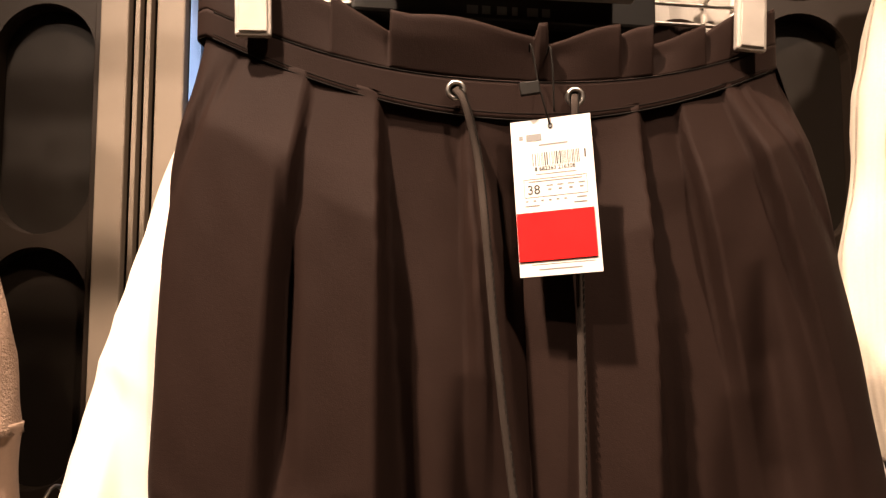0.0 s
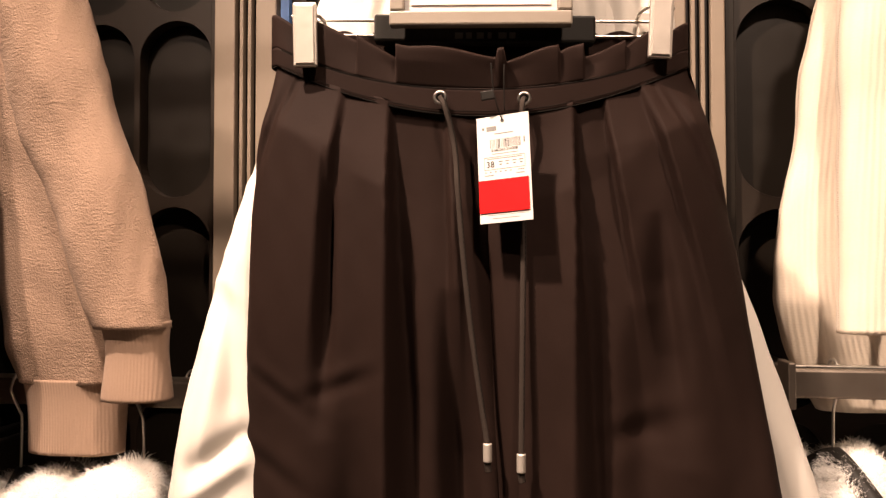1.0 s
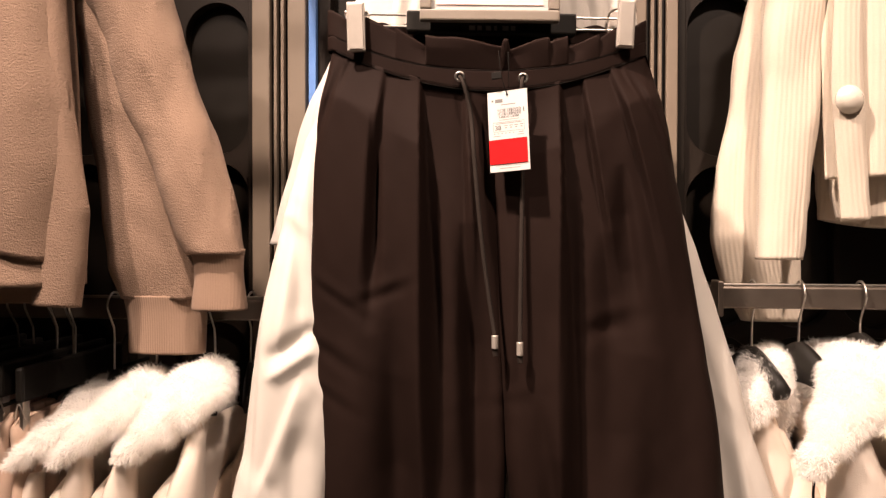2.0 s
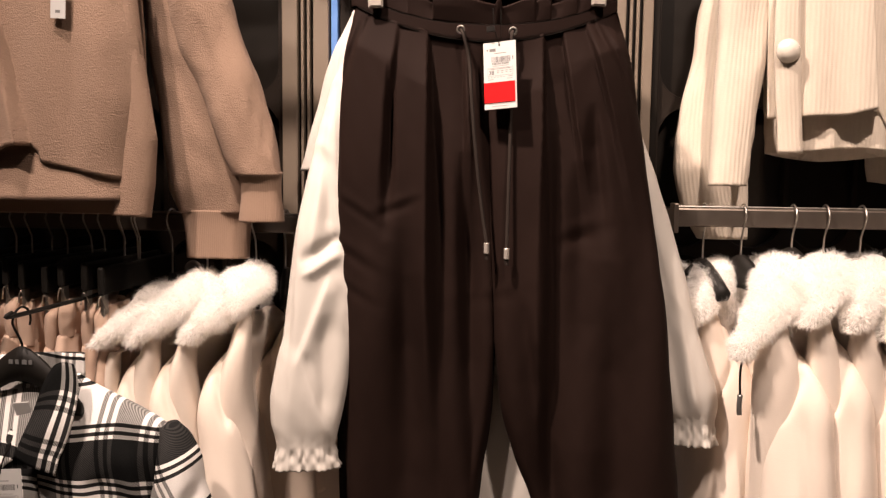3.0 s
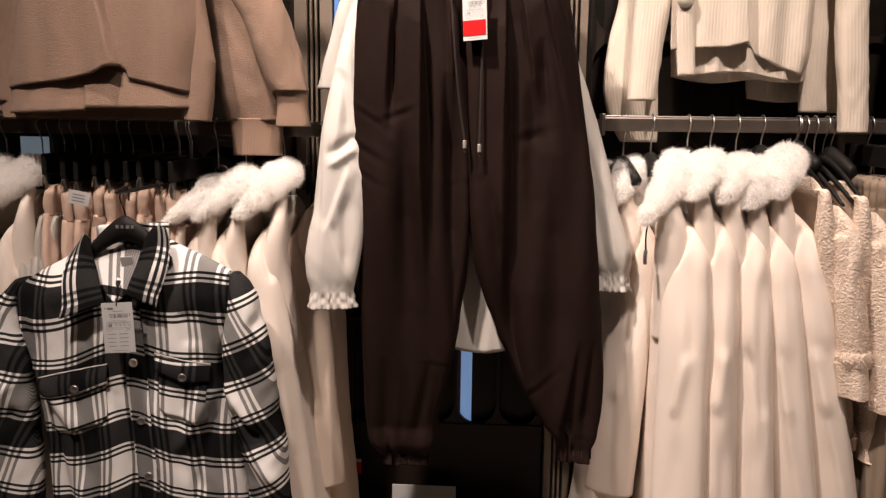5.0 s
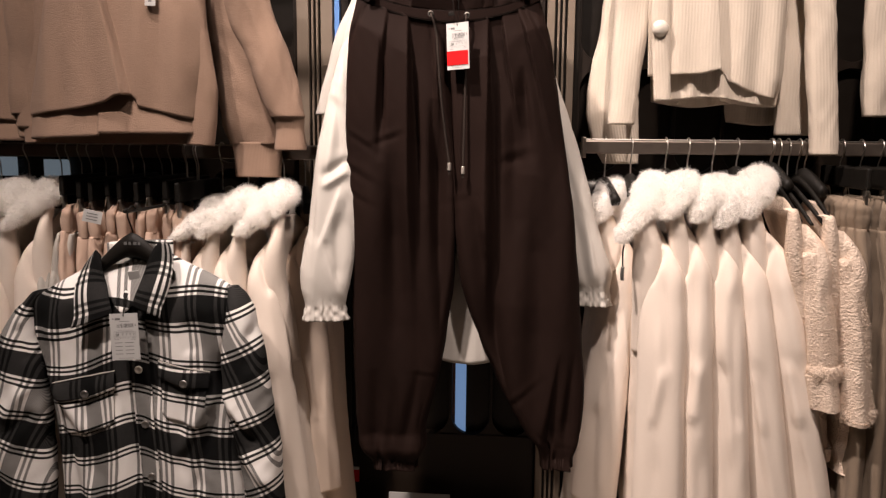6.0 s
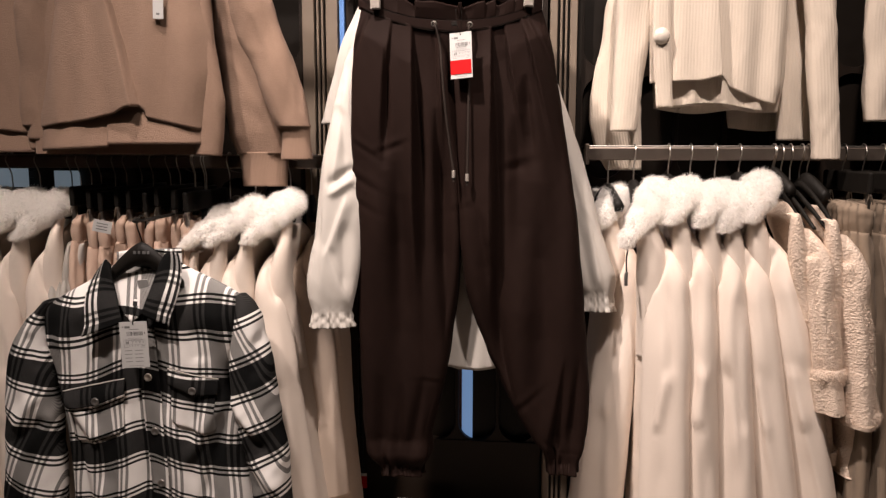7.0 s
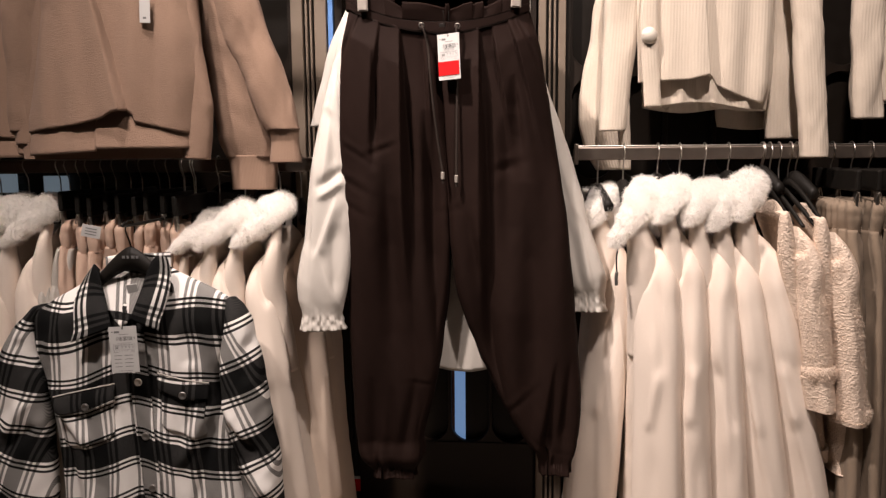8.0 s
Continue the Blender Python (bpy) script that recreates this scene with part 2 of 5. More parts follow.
def tube(keys, m=60, n=48, power=2.5, fold=None, hem=0.02, twist=0.0, top=True):
    """A hanging tube of cloth. Rows: share of the length, x, y, z, half width, half depth. fold(a, x, y, z) pushes the wall outwards.
    The lower edge turns in by a hem. Returns verts, faces, uv."""
    s = np.linspace(0, 1, m)
    c = keyed([(r[0], *r[1:]) for r in keys], s)
    dense = np.linspace(0, 2 * np.pi, 6001) - np.pi / 2
    shape = lambda q: np.sign(q) * np.abs(q) ** (2 / power)
    wx, wy = float(c[:, 3].max()), float(c[:, 4].max())
    run = np.concatenate([[0], np.cumsum(np.hypot(np.diff(wx * shape(np.cos(dense))), np.diff(wy * shape(np.sin(dense)))))])
    a = np.interp(np.linspace(0, run[-1], n, endpoint=False), run, dense)
    ca, sa = np.cos(a), np.sin(a)
    ex, ey = np.sign(ca) * np.abs(ca) ** (2 / power), np.sign(sa) * np.abs(sa) ** (2 / power)
    hw, hd = np.maximum(c[:, 3:4], 0.002), np.maximum(c[:, 4:5], 0.002)
    dx, dy = hw * ex, hd * ey
    tw = twist * np.ones((m, 1)) if np.isscalar(twist) else np.asarray(twist)[:, None]
    X = c[:, 0:1] + dx * np.cos(tw) - dy * np.sin(tw)
    Y = c[:, 1:2] + dx * np.sin(tw) + dy * np.cos(tw)
    Z = np.repeat(c[:, 2:3], n, axis=1)
    if fold is not None:
        A = np.repeat((np.arange(n) / n * 2 * np.pi - np.pi / 2)[None, :], m, axis=0)
        d = fold(A, X, Y, Z)
        cn, sn = np.sign(ca) * np.abs(ca) ** (2 - 2 / power), np.sign(sa) * np.abs(sa) ** (2 - 2 / power)
        nx, ny = cn / hw, sn / hd
        ln = np.sqrt(nx**2 + ny**2)
        nx, ny = nx / ln, ny / ln
        X = X + d * (nx * np.cos(tw) - ny * np.sin(tw))
        Y = Y + d * (nx * np.sin(tw) + ny * np.cos(tw))
    P = np.stack([X, Y, Z], axis=2)
    drop = np.concatenate([[0], np.cumsum(np.linalg.norm(np.diff(c[:, :3], axis=0), axis=1))])
    U = c[:, 0:1] * 0 + np.where(np.sin(a)[None, :] < 0, dx, 2 * hw - dx)
    UV = np.stack([U, np.repeat(-drop[:, None], n, axis=1)], axis=2)
    rings = [P]
    uvs = [UV]
    last, mid = P[-1], P[-1].mean(axis=0)
    for share, lift in ((0.93, 0.0), (0.9, hem), (0.3, hem * 1.2)):
        r = mid + (last - mid) * share
        r = r + np.array([0, 0, lift])
        rings.append(r[None])
        uvs.append(UV[-1:])
    if top:
        first, tm = P[0], P[0].mean(axis=0)
        rings.insert(0, (tm + (first - tm) * 0.3 + np.array([0, 0, 0.002]))[None])
        uvs.insert(0, UV[:1])
    V = np.concatenate(rings)
    W = np.concatenate(uvs)
    rows = V.shape[0]
    i, j = np.meshgrid(np.arange(rows - 1), np.arange(n), indexing="ij")
    jn = (j + 1) % n
    faces = np.stack([i * n + j, (i + 1) * n + j, (i + 1) * n + jn, i * n + jn], axis=2).reshape(-1, 4).tolist()
    if top:
        faces.append(list(range(n)))
    faces.append([(rows - 1) * n + q for q in reversed(range(n))])
    return V.reshape(-1, 3), faces, W.reshape(-1, 2)


def cord(points, radius, sides=8, flat=1.0, steps=8):
    """A round or flattened cord or wire through points."""
    pts = keyed([(i, *p) for i, p in enumerate(points)], np.linspace(0, len(points) - 1, (len(points) - 1) * steps + 1))
    verts, faces = [], []
    side = None
    for i, p in enumerate(pts):
        d = Vector(pts[min(i + 1, len(pts) - 1)] - pts[max(i - 1, 0)]).normalized()
        if side is None:
            side = d.cross(Vector((0, 1, 0)))
            if side.length < 0.2:
                side = d.cross(Vector((1, 0, 0)))
        side = (side - d * side.dot(d)).normalized()
        up = d.cross(side)
        for k in range(sides):
            a = 2 * math.pi * k / sides
            verts.append(Vector(p) + side * math.cos(a) * radius + up * math.sin(a) * radius * flat)
    for i in range(len(pts) - 1):
        for k in range(sides):
            kn = (k + 1) % sides
            faces.append((i * sides + k, i * sides + kn, (i + 1) * sides + kn, (i + 1) * sides + k))
    faces.append(tuple(reversed(range(sides))))
    faces.append(tuple((len(pts) - 1) * sides + k for k in range(sides)))
    return verts, faces


def disc(radius, depth, rim=0.0, holes=0, sides=28):
    """A turned disc (button, washer) facing -y, centred at the origin."""
    prof = [(0.0, -depth * 0.6), (radius * 0.55, -depth * 0.62), (radius * 0.72, -depth), (radius * 0.93, -depth * 0.9), (radius, -depth * 0.4), (radius * 0.95, 0.0), (0.0, 0.0)]
    if rim:
        prof = [(rim, 0.0), (rim, -depth * 0.6), ((rim + radius) / 2, -depth), (radius, -depth * 0.5), (radius * 0.98, 0.0), (rim, 0.0)]
    verts, faces = [], []
    for r, y in prof:
        for k in range(sides):
            a = 2 * math.pi * k / sides
            verts.append((r * math.cos(a), y, r * math.sin(a)))
    for i in range(len(prof) - 1):
        for k in range(sides):
            kn = (k + 1) % sides
            faces.append((i * sides + k, i * sides + kn, (i + 1) * sides + kn, (i + 1) * sides + k))
    return verts, faces


def dome(radius, depth, sides=28):
    """A domed button facing -y with a thin rim, centred at the origin."""
    prof = [(0.0, -depth)] + [(radius * 0.9 * math.sin(a), -depth * (0.3 + 0.7 * math.cos(a))) for a in (0.4, 0.8, 1.2, 1.5)] + [(radius, -depth * 0.22), (radius, 0.0), (0.0, 0.0)]
    verts = [(r * math.cos(2 * math.pi * k / sides), y, r * math.sin(2 * math.pi * k / sides)) for r, y in prof for k in range(sides)]
    faces = [(i * sides + k, i * sides + (k + 1) % sides, (i + 1) * sides + (k + 1) % sides, (i + 1) * sides + k) for i in range(len(prof) - 1) for k in range(sides)]
    return verts, faces


def placed(verts, m):
    return [m @ Vector(v) for v in verts]


def letters(text, size, m, material, parent, name="lettering"):
    """Writing as a thin mesh; lies in local x/z facing -y."""
    curve = bpy.data.curves.new(name, "FONT")
    curve.body, curve.size, curve.extrude = text, size, 0.0001
    curve.align_x = "CENTER"
    ob = bpy.data.objects.new(name, curve)
    me = bpy.data.meshes.new_from_object(ob)
    bpy.data.objects.remove(ob)
    turn = m @ pose(0, 0, 0, 90, 0, 0)
    return part(name, [turn @ v.co for v in me.vertices], [list(p.vertices) for p in me.polygons], material, parent, smooth=False)
# ---- structure ----
WALL = 0.87
ROOM = (-3.2, 3.2, -4.2, 1.12, 0.0, 3.0)


def structure(name, bm, material, label, category):
    return tagged(bm_part(name, bm, material), label, category, kind="structure")


structure("floor", box(-3.3, 3.3, -4.3, 1.3, -0.1, 0.0), M_FLOOR, "beige polished stone shop floor", "floor")
structure("ceiling", box(-3.3, 3.3, -4.3, 1.3, 3.0, 3.1), M_PLASTER, "warm white plaster shop ceiling", "ceiling")
structure("wall_back", box(-3.3, 3.3, 0.893, 1.3, 0.0, 3.0), M_VOID, "black backing wall behind the perforated panels", "wall")
structure("wall_left", box(-3.3, -3.2, -4.3, 1.12, 0.0, 3.0), M_PLASTER, "warm white plaster side wall", "wall")
structure("wall_right", box(3.2, 3.3, -4.3, 1.12, 0.0, 3.0), M_PLASTER, "warm white plaster side wall", "wall")
structure("wall_front", box(-3.2, 3.2, -4.3, -4.2, 0.0, 3.0), M_PLASTER, "warm white plaster wall across the aisle", "wall")


def perforated(name, x0, x1, z0, z1, cols, z_shift, label):
    """A panel pierced by upright rounded slots, with thickness."""
    step_x, step_z, thick = (x1 - x0) / cols, 0.285, 0.022
    verts, faces = [], []
    half = 40
    zs = []
    z = z_shift
    while z > z0:
        z -= step_z
    while z < z1:
        zs.append(z)
        z += step_z
    for c in range(cols):
        cx = x0 + (c + 0.5) * step_x
        r = step_x * 0.465
        for low in zs:
            cz, base = low + step_z / 2, len(verts)
            straight = step_z * 0.475 - r
            for k in range(half):
                a = 2 * math.pi * (k + 0.5) / half
                px, pz = r * math.cos(a), r * math.sin(a) + math.copysign(straight, math.sin(a))
                t = min(step_x / 2 / max(abs(px), 1e-6), step_z / 2 / max(abs(pz), 1e-6))
                qx, qz = px * t, pz * t
                for x, zz, y in ((qx, qz, 0), (px, pz, 0.0), (px * 0.985, pz * 0.994, 0.003), (px * 0.985, pz * 0.994, thick)):
                    verts.append((cx + x, WALL + y, cz + zz))
            for k in range(half):
                kn = (k + 1) % half
                for q in range(3):
                    faces.append((base + k * 4 + q, base + k * 4 + q + 1, base + kn * 4 + q + 1, base + kn * 4 + q))
            for sx, sz, k in ((1, 1, 0), (-1, 1, 1), (-1, -1, 2), (1, -1, 3)):
                corner = len(verts)
                verts.append((cx + sx * step_x / 2, WALL, cz + sz * step_z / 2))
                order = [kk for kk in range(half) if (verts[base + kk * 4][0] - cx) * sx > 0 and (verts[base + kk * 4][2] - cz) * sz > 0]
                on_side = [kk for kk in order if abs(abs(verts[base + kk * 4][0] - cx) - step_x / 2) < 1e-6]
                on_top = [kk for kk in order if kk not in on_side]
                if on_side and on_top:
                    p = max(on_side, key=lambda kk: abs(verts[base + kk * 4][2] - cz))
                    q = max(on_top, key=lambda kk: abs(verts[base + kk * 4][0] - cx))
                    faces.append((corner, base + p * 4, base + q * 4))
    ob = part(name, verts, faces, M_PANEL, None, smooth=False)
    return tagged(ob, label, "wall panel", kind="structure")


SLOT_LABEL = "dark bronze wall panel pierced by upright rounded slots"
perforated("wall_panel_left", -1.898, -0.398, 0.2, 2.85, 12, 1.5355, SLOT_LABEL)
perforated("wall_panel_middle", -0.312, 0.2555, 0.45, 2.85, 5, 0.50, SLOT_LABEL)
perforated("wall_panel_right", 0.352, 1.964, 0.2, 2.85, 13, 1.5235, SLOT_LABEL)


def pilaster(name, x0, x1):
    """A lacquered upright with a recessed band of three dark reeds."""
    ob = thing(name, (x0, WALL, 0), "taupe lacquered pilaster with three dark vertical grooves", "pilaster", "pilasters", "structure")
    mid = (x0 + x1) / 2
    y0, y1 = WALL - 0.022, WALL + 0.03
    g = 0.016
    bm_part("stile", box(x0, mid - g, y0, y1, 0, 2.95, 0.002), M_PILASTER, ob)
    bm_part("stile", box(mid + g, x1, y0, y1, 0, 2.95, 0.002), M_PILASTER, ob)
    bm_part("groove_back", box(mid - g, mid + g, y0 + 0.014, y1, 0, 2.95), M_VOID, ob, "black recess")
    for k in (-0.5, 0.5):
        bm_part("reed", box(mid + k * 0.0125 - 0.0028, mid + k * 0.0125 + 0.0028, y0 + 0.001, y0 + 0.016, 0, 2.95, 0.001), M_PILASTER, ob)
    return ob


pilaster("pilaster_left", -0.388, -0.292)
pilaster("pilaster_right", 0.268, 0.338)
structure("trim", box(-0.398, -0.390, WALL - 0.012, WALL + 0.03, 0, 2.95, 0.001), M_PANEL, "dark bronze edge strip", "trim")
# solid strip; its black colour gives the gap's shade
structure("trim", box(0.340, 0.352, WALL - 0.012, WALL + 0.03, 0, 2.95, 0.001), M_VOID, "black strip painted as a shadow gap", "trim")
# blue colour on this strip stands in for a reflection
structure("trim", box(-0.288, -0.275, WALL - 0.016, WALL + 0.02, 1.30, 2.95, 0.001), M_BLUE, "bright blue strip standing in for a reflection beside the pilaster", "trim")
structure("trim", box(-0.275, -0.252, WALL - 0.004, WALL + 0.03, 0.0, 2.95, 0.001), M_PANEL, "dark bronze edge strip", "trim")
structure("wall_plinth", box(-0.252, 0.262, WALL - 0.004, WALL + 0.012, 0.0, 0.508, 0.001), M_PANEL, "dark bronze plinth board below the slots", "plinth")

structure("wall_panel_edge", box(0.2558, 0.262, WALL, WALL + 0.022, 0.45, 2.95, 0.0005), M_PANEL, "plain dark bronze strip beside the slotted panel", "wall panel")

# added sheet: its blue glow stands in for a reflection in the slot
board = thing("blue_reflection", (0.04, 0.887, 0.01), "pale blue glowing sheet standing in for a reflection in the slotted panel", "board")
bm_part("sheet", box(0.041, 0.071, 0.884, 0.8905, 0.01, 1.2, 0.001), M_BLUE_GLOW, board)
bm_part("edge_strip", box(0.028, 0.041, 0.883, 0.8905, 0.01, 1.2, 0.001), plain("maroon_edge", (0.10, 0.035, 0.04), rough=0.5), board, "maroon edge strip")


def rail(name, x0, x1, y, z, label):
    """A rectangular hanging rail with end plate and wall arms."""
    ob = thing(name, ((x0 + x1) / 2, y, z), label, "clothes rail", "lower rails")
    bm_part("bar", box(x0, x1, y - 0.0075, y + 0.0075, z - 0.030, z, 0.0025), M_RAIL, ob)
    bm_part("top_strip", box(x0, x1, y - 0.0045, y + 0.0045, z, z + 0.004, 0.001), M_STEEL, ob, "bright steel top edge")
    for x in (x0 + 0.02, (x0 + x1) / 2, x1 - 0.02):
        bm_part("wall_arm", box(x - 0.012, x + 0.012, y + 0.0075, WALL - 0.001, z - 0.027, z - 0.004, 0.002), M_RAIL, ob)
    for x in (x0, x1):
        bm_part("end_plate", box(x - 0.004, x + 0.004, y - 0.02, y + 0.02, z - 0.040, z + 0.008, 0.0015), M_RAIL, ob)
    return ob


RAIL_R, RAIL_L = 0.635, 0.60
rail("clothes_rail", 0.352, 1.75, RAIL_R, 1.329, "bronze rectangular rail with a bright steel top edge")
rail("clothes_rail", -1.7, -0.263, RAIL_L, 1.307, "dark bronze rectangular rail with a bright steel top edge")
rail("clothes_rail", 0.352, 1.75, 0.69, 2.02, "bronze rectangular upper rail fixed to the wall")
rail("clothes_rail", -1.7, -0.30, 0.50, 2.02, "bronze rectangular upper rail fixed to the wall")


def wall_arm(name, x, y0, z, label):
    """A straight arm from the wall with an upturned end."""
    ob = thing(name, (x, WALL, z), label, "display arm")
    v, f = cord([(x, WALL, z), (x, (WALL + y0) / 2, z), (x, y0 + 0.01, z), (x, y0, z + 0.006)], 0.0035)
    part("rod", v, f, M_BLACK, ob)
    v, f = disc(0.02, 0.006)
    part("wall_flange", placed(v, pose(x, WALL, z)), f, M_RAIL, ob)
    return ob


wall_arm("display_arm", 0.045, 0.50, 1.80, "thin black display arm reaching out from the wall")

# ---- hangers ----


def hook(x, y, z_top, z_base, turn, parent, material, lean=0.0):
    """A wire hook over a rail; its mouth lies in the plane given by turn (degrees)."""
    r = 0.019
    pts = []
    for k in range(9):
        a = math.radians(-30 + k * 27.5)
        pts.append((r * math.cos(a), 0, z_top - r + r * math.sin(a) + 0.002))
    pts += [(-0.004, 0, z_top - 2.35 * r), (0, 0, z_top - 3.0 * r), (0, 0, z_base)]
    m = pose(x, y, 0, 0, 0, turn)
    world = [m @ Vector((p[0] + lean * (z_top - p[2]), p[1], p[2])) for p in pts]
    v, f = cord([tuple(p) for p in world], 0.0017, 6, steps=3)
    return part("hook", v, f, material, parent, "steel wire hook")


def shoulder_hanger(parent, x, y, z, turn, span=0.20, drop=0.07, thick=0.010, tall=0.045):
    """A curved wooden-style hanger body: arms slope down from a thick middle."""
    verts, faces, cols = [], [], 25
    for i in range(cols):
        s = -1 + 2 * i / (cols - 1)
        px, pz = s * span, -drop * abs(s) ** 1.35
        h = tall * (1 - 0.55 * abs(s)) * (0.7 if abs(s) > 0.97 else 1)
        for oy, oz in ((-thick, -h), (-thick * 1.3, -h * 0.5), (-thick * 0.6, 0), (thick * 0.6, 0), (thick * 1.3, -h * 0.5), (thick, -h)):
            verts.append((px, oy, pz + oz))
    for i in range(cols - 1):
        for k in range(6):
            kn = (k + 1) % 6
            faces.append((i * 6 + k, (i + 1) * 6 + k, (i + 1) * 6 + kn, i * 6 + kn))
    faces.append(tuple(range(6)))
    faces.append(tuple((cols - 1) * 6 + k for k in reversed(range(6))))
    return part("hanger_body", placed(verts, pose(x, y, z, 0, 0, turn)), faces, M_BLACK, parent, "black hanger body")


# ---- trousers on the wall arm ----
CX = 0.045


def front_y(x, z):
    """The front plane of the trousers: turned a little, the hems nearer."""
    k = np.clip((z - 0.6) / 1.0, 0, 1)
    return 0.487 + 0.045 * (z - 1.58) + (0.04 + 0.11 * k) * (x - CX)


def seam_z(x):
    """The waist seam sags towards the middle of the front."""
    return 1.576 + 0.052 * np.clip(np.abs(x - CX) / 0.195, 0, 1) ** 2.0


def band_y(x):
    """The front of the waist casing."""
    edge = min(1.0, abs((x - CX + 0.004) / 0.199) ** 1.25)
    return float(front_y(np.array(x), np.array(1.6))) + 0.026 - 0.030 * math.sqrt(max(0.0, 1 - edge * edge))


def band_tall(x):
    return 0.032 + 0.016 * math.exp(-((x - 0.05) / 0.12) ** 2)


PLEATS = [
    # top x, top z, foot x, foot z, height, side that is raised (1: left), how far the rise runs
    (-0.083, 1.60, -0.104, 1.36, 0.007, 1, 0.040),
    (-0.039, 1.59, -0.022, 1.05, 0.014, 1, 0.050),
    (0.131, 1.59, 0.146, 0.95, 0.014, 1, 0.045),
    (0.156, 1.60, 0.200, 1.32, 0.011, -1, 0.040),
    (0.190, 1.61, 0.262, 1.34, 0.009, -1, 0.035),
    (0.012, 1.585, 0.022, 1.30, 0.009, -1, 0.030),
]
GROOVES = [
    # top x, top z, bottom x, bottom z, width, depth, sharpness of the left flank
    (-0.094, 1.54, -0.098, 1.33, 0.007, 0.011, 0.7),
    (-0.034, 1.50, -0.012, 0.95, 0.016, 0.012, 0.6),
    (0.146, 1.45, 0.150, 0.80, 0.016, 0.007, 0.5),
    (0.205, 1.48, 0.225, 1.30, 0.014, 0.008, 1.4),
    (-0.126, 1.622, -0.168, 1.50, 0.004, 0.004, 0.5),
    (0.200, 1.618, 0.265, 1.48, 0.004, 0.004, 1.8),
    (0.015, 1.42, 0.045, 0.95, 0.024, 0.013, 0.7),
    (-0.072, 1.30, -0.060, 0.75, 0.030, 0.008, 0.7),
    (0.190, 1.40, 0.200, 1.05, 0.034, 0.007, 0.8),
    (0.235, 1.25, 0.260, 0.75, 0.034, 0.007, 1.0),
    (0.105, 1.20, 0.165, 0.80, 0.020, 0.006, 1.0),
    (-0.010, 0.82, -0.050, 0.60, 0.016, 0.009, 1.0),
    (0.305, 0.86, 0.275, 0.60, 0.014, 0.016, 0.6),
    (0.335, 0.86, 0.318, 0.63, 0.012, 0.010, 1.0),
    (-0.110, 0.82, -0.105, 0.60, 0.018, 0.010, 1.0),
    (-0.065, 0.80, -0.070, 0.60, 0.014, 0.008, 1.0),
]
DENTS = [(-0.155, 1.255, 0.05, 0.010, 0.006, -0.5), (-0.14, 1.32, 0.035, 0.008, 0.005, -0.6), (-0.085, 1.325, 0.03, 0.008, 0.007, 0.35), (0.19, 1.285, 0.035, 0.012, 0.007, 0.3),
         (-0.15, 1.20, 0.04, 0.009, 0.004, -0.45), (0.06, 1.19, 0.05, 0.010, 0.003, 0.25), (0.20, 0.74, 0.05, 0.010, 0.006, 0.8), (0.02, 0.80, 0.05, 0.006, 0.003, -0.1)]


def drape(x, z):
    """Pleats, long folds and creases on the front of the trousers."""
    d = (0.0042 + 0.0065 * np.clip((1.42 - z) / 0.3, 0, 1)) * waves(x, z, 7, 0.10, 5, 6.0) * np.clip((seam_z(x) - z) / 0.12, 0, 1) + 0.0005 * waves(x, z, 8, 0.03, 5, 2.0)
    for x0, z0, x1, z1, w, deep, flank in GROOVES:
        t = (z0 - z) / (z0 - z1)
        mid = x0 + (x1 - x0) * t
        grow = w * (0.55 + 0.9 * np.clip(t, 0, 1.2))
        side = np.where(x < mid, grow * flank, grow / max(flank, 0.3) * 0.8)
        fade = np.clip(t * (1.4 if z0 < 0.9 else 3.0), 0, 1) * np.clip((1.25 - t) / 0.55, 0, 1)
        d = d - (2.3 if 0.9 < z0 < 1.47 else 1.6) * deep * fade * np.exp(-((x - mid) / side) ** 2)
    for x0, z0, x1, z1, high, way, run in PLEATS:
        # a knife pleat: the cloth rises towards the line, then drops at once
        line = x0 + (x1 - x0) * (z0 - z) / (z0 - z1)
        q = (line - x) * way
        drop = (0.30 + 1.25 * np.clip((seam_z(x) - 0.001 - z) / 0.07, 0, 1)) * np.clip((z - z1 + 0.06) / 0.24, 0, 1)
        soft = 0.0045 + 0.02 * np.clip((1.46 - z) / 0.25, 0, 1)
        edge = np.clip(q / soft + 0.5, 0, 1)
        d = d + 1.08 * high * drop * edge * np.exp(-np.clip(q, 0, 1) / run) - 0.35 * high * drop * (1 - edge) * np.exp(-np.clip(-q, 0, 1) / (run * 0.5))
    for x0, z0, lx, lz, deep, slope in DENTS:
        q = z - z0 - slope * (x - x0)
        d = d + 0.32 * deep * np.exp(-((x - x0) / lx) ** 2) * (-np.exp(-(q / lz) ** 2) + 0.6 * np.exp(-((q - 1.6 * lz) / lz) ** 2))
    return d


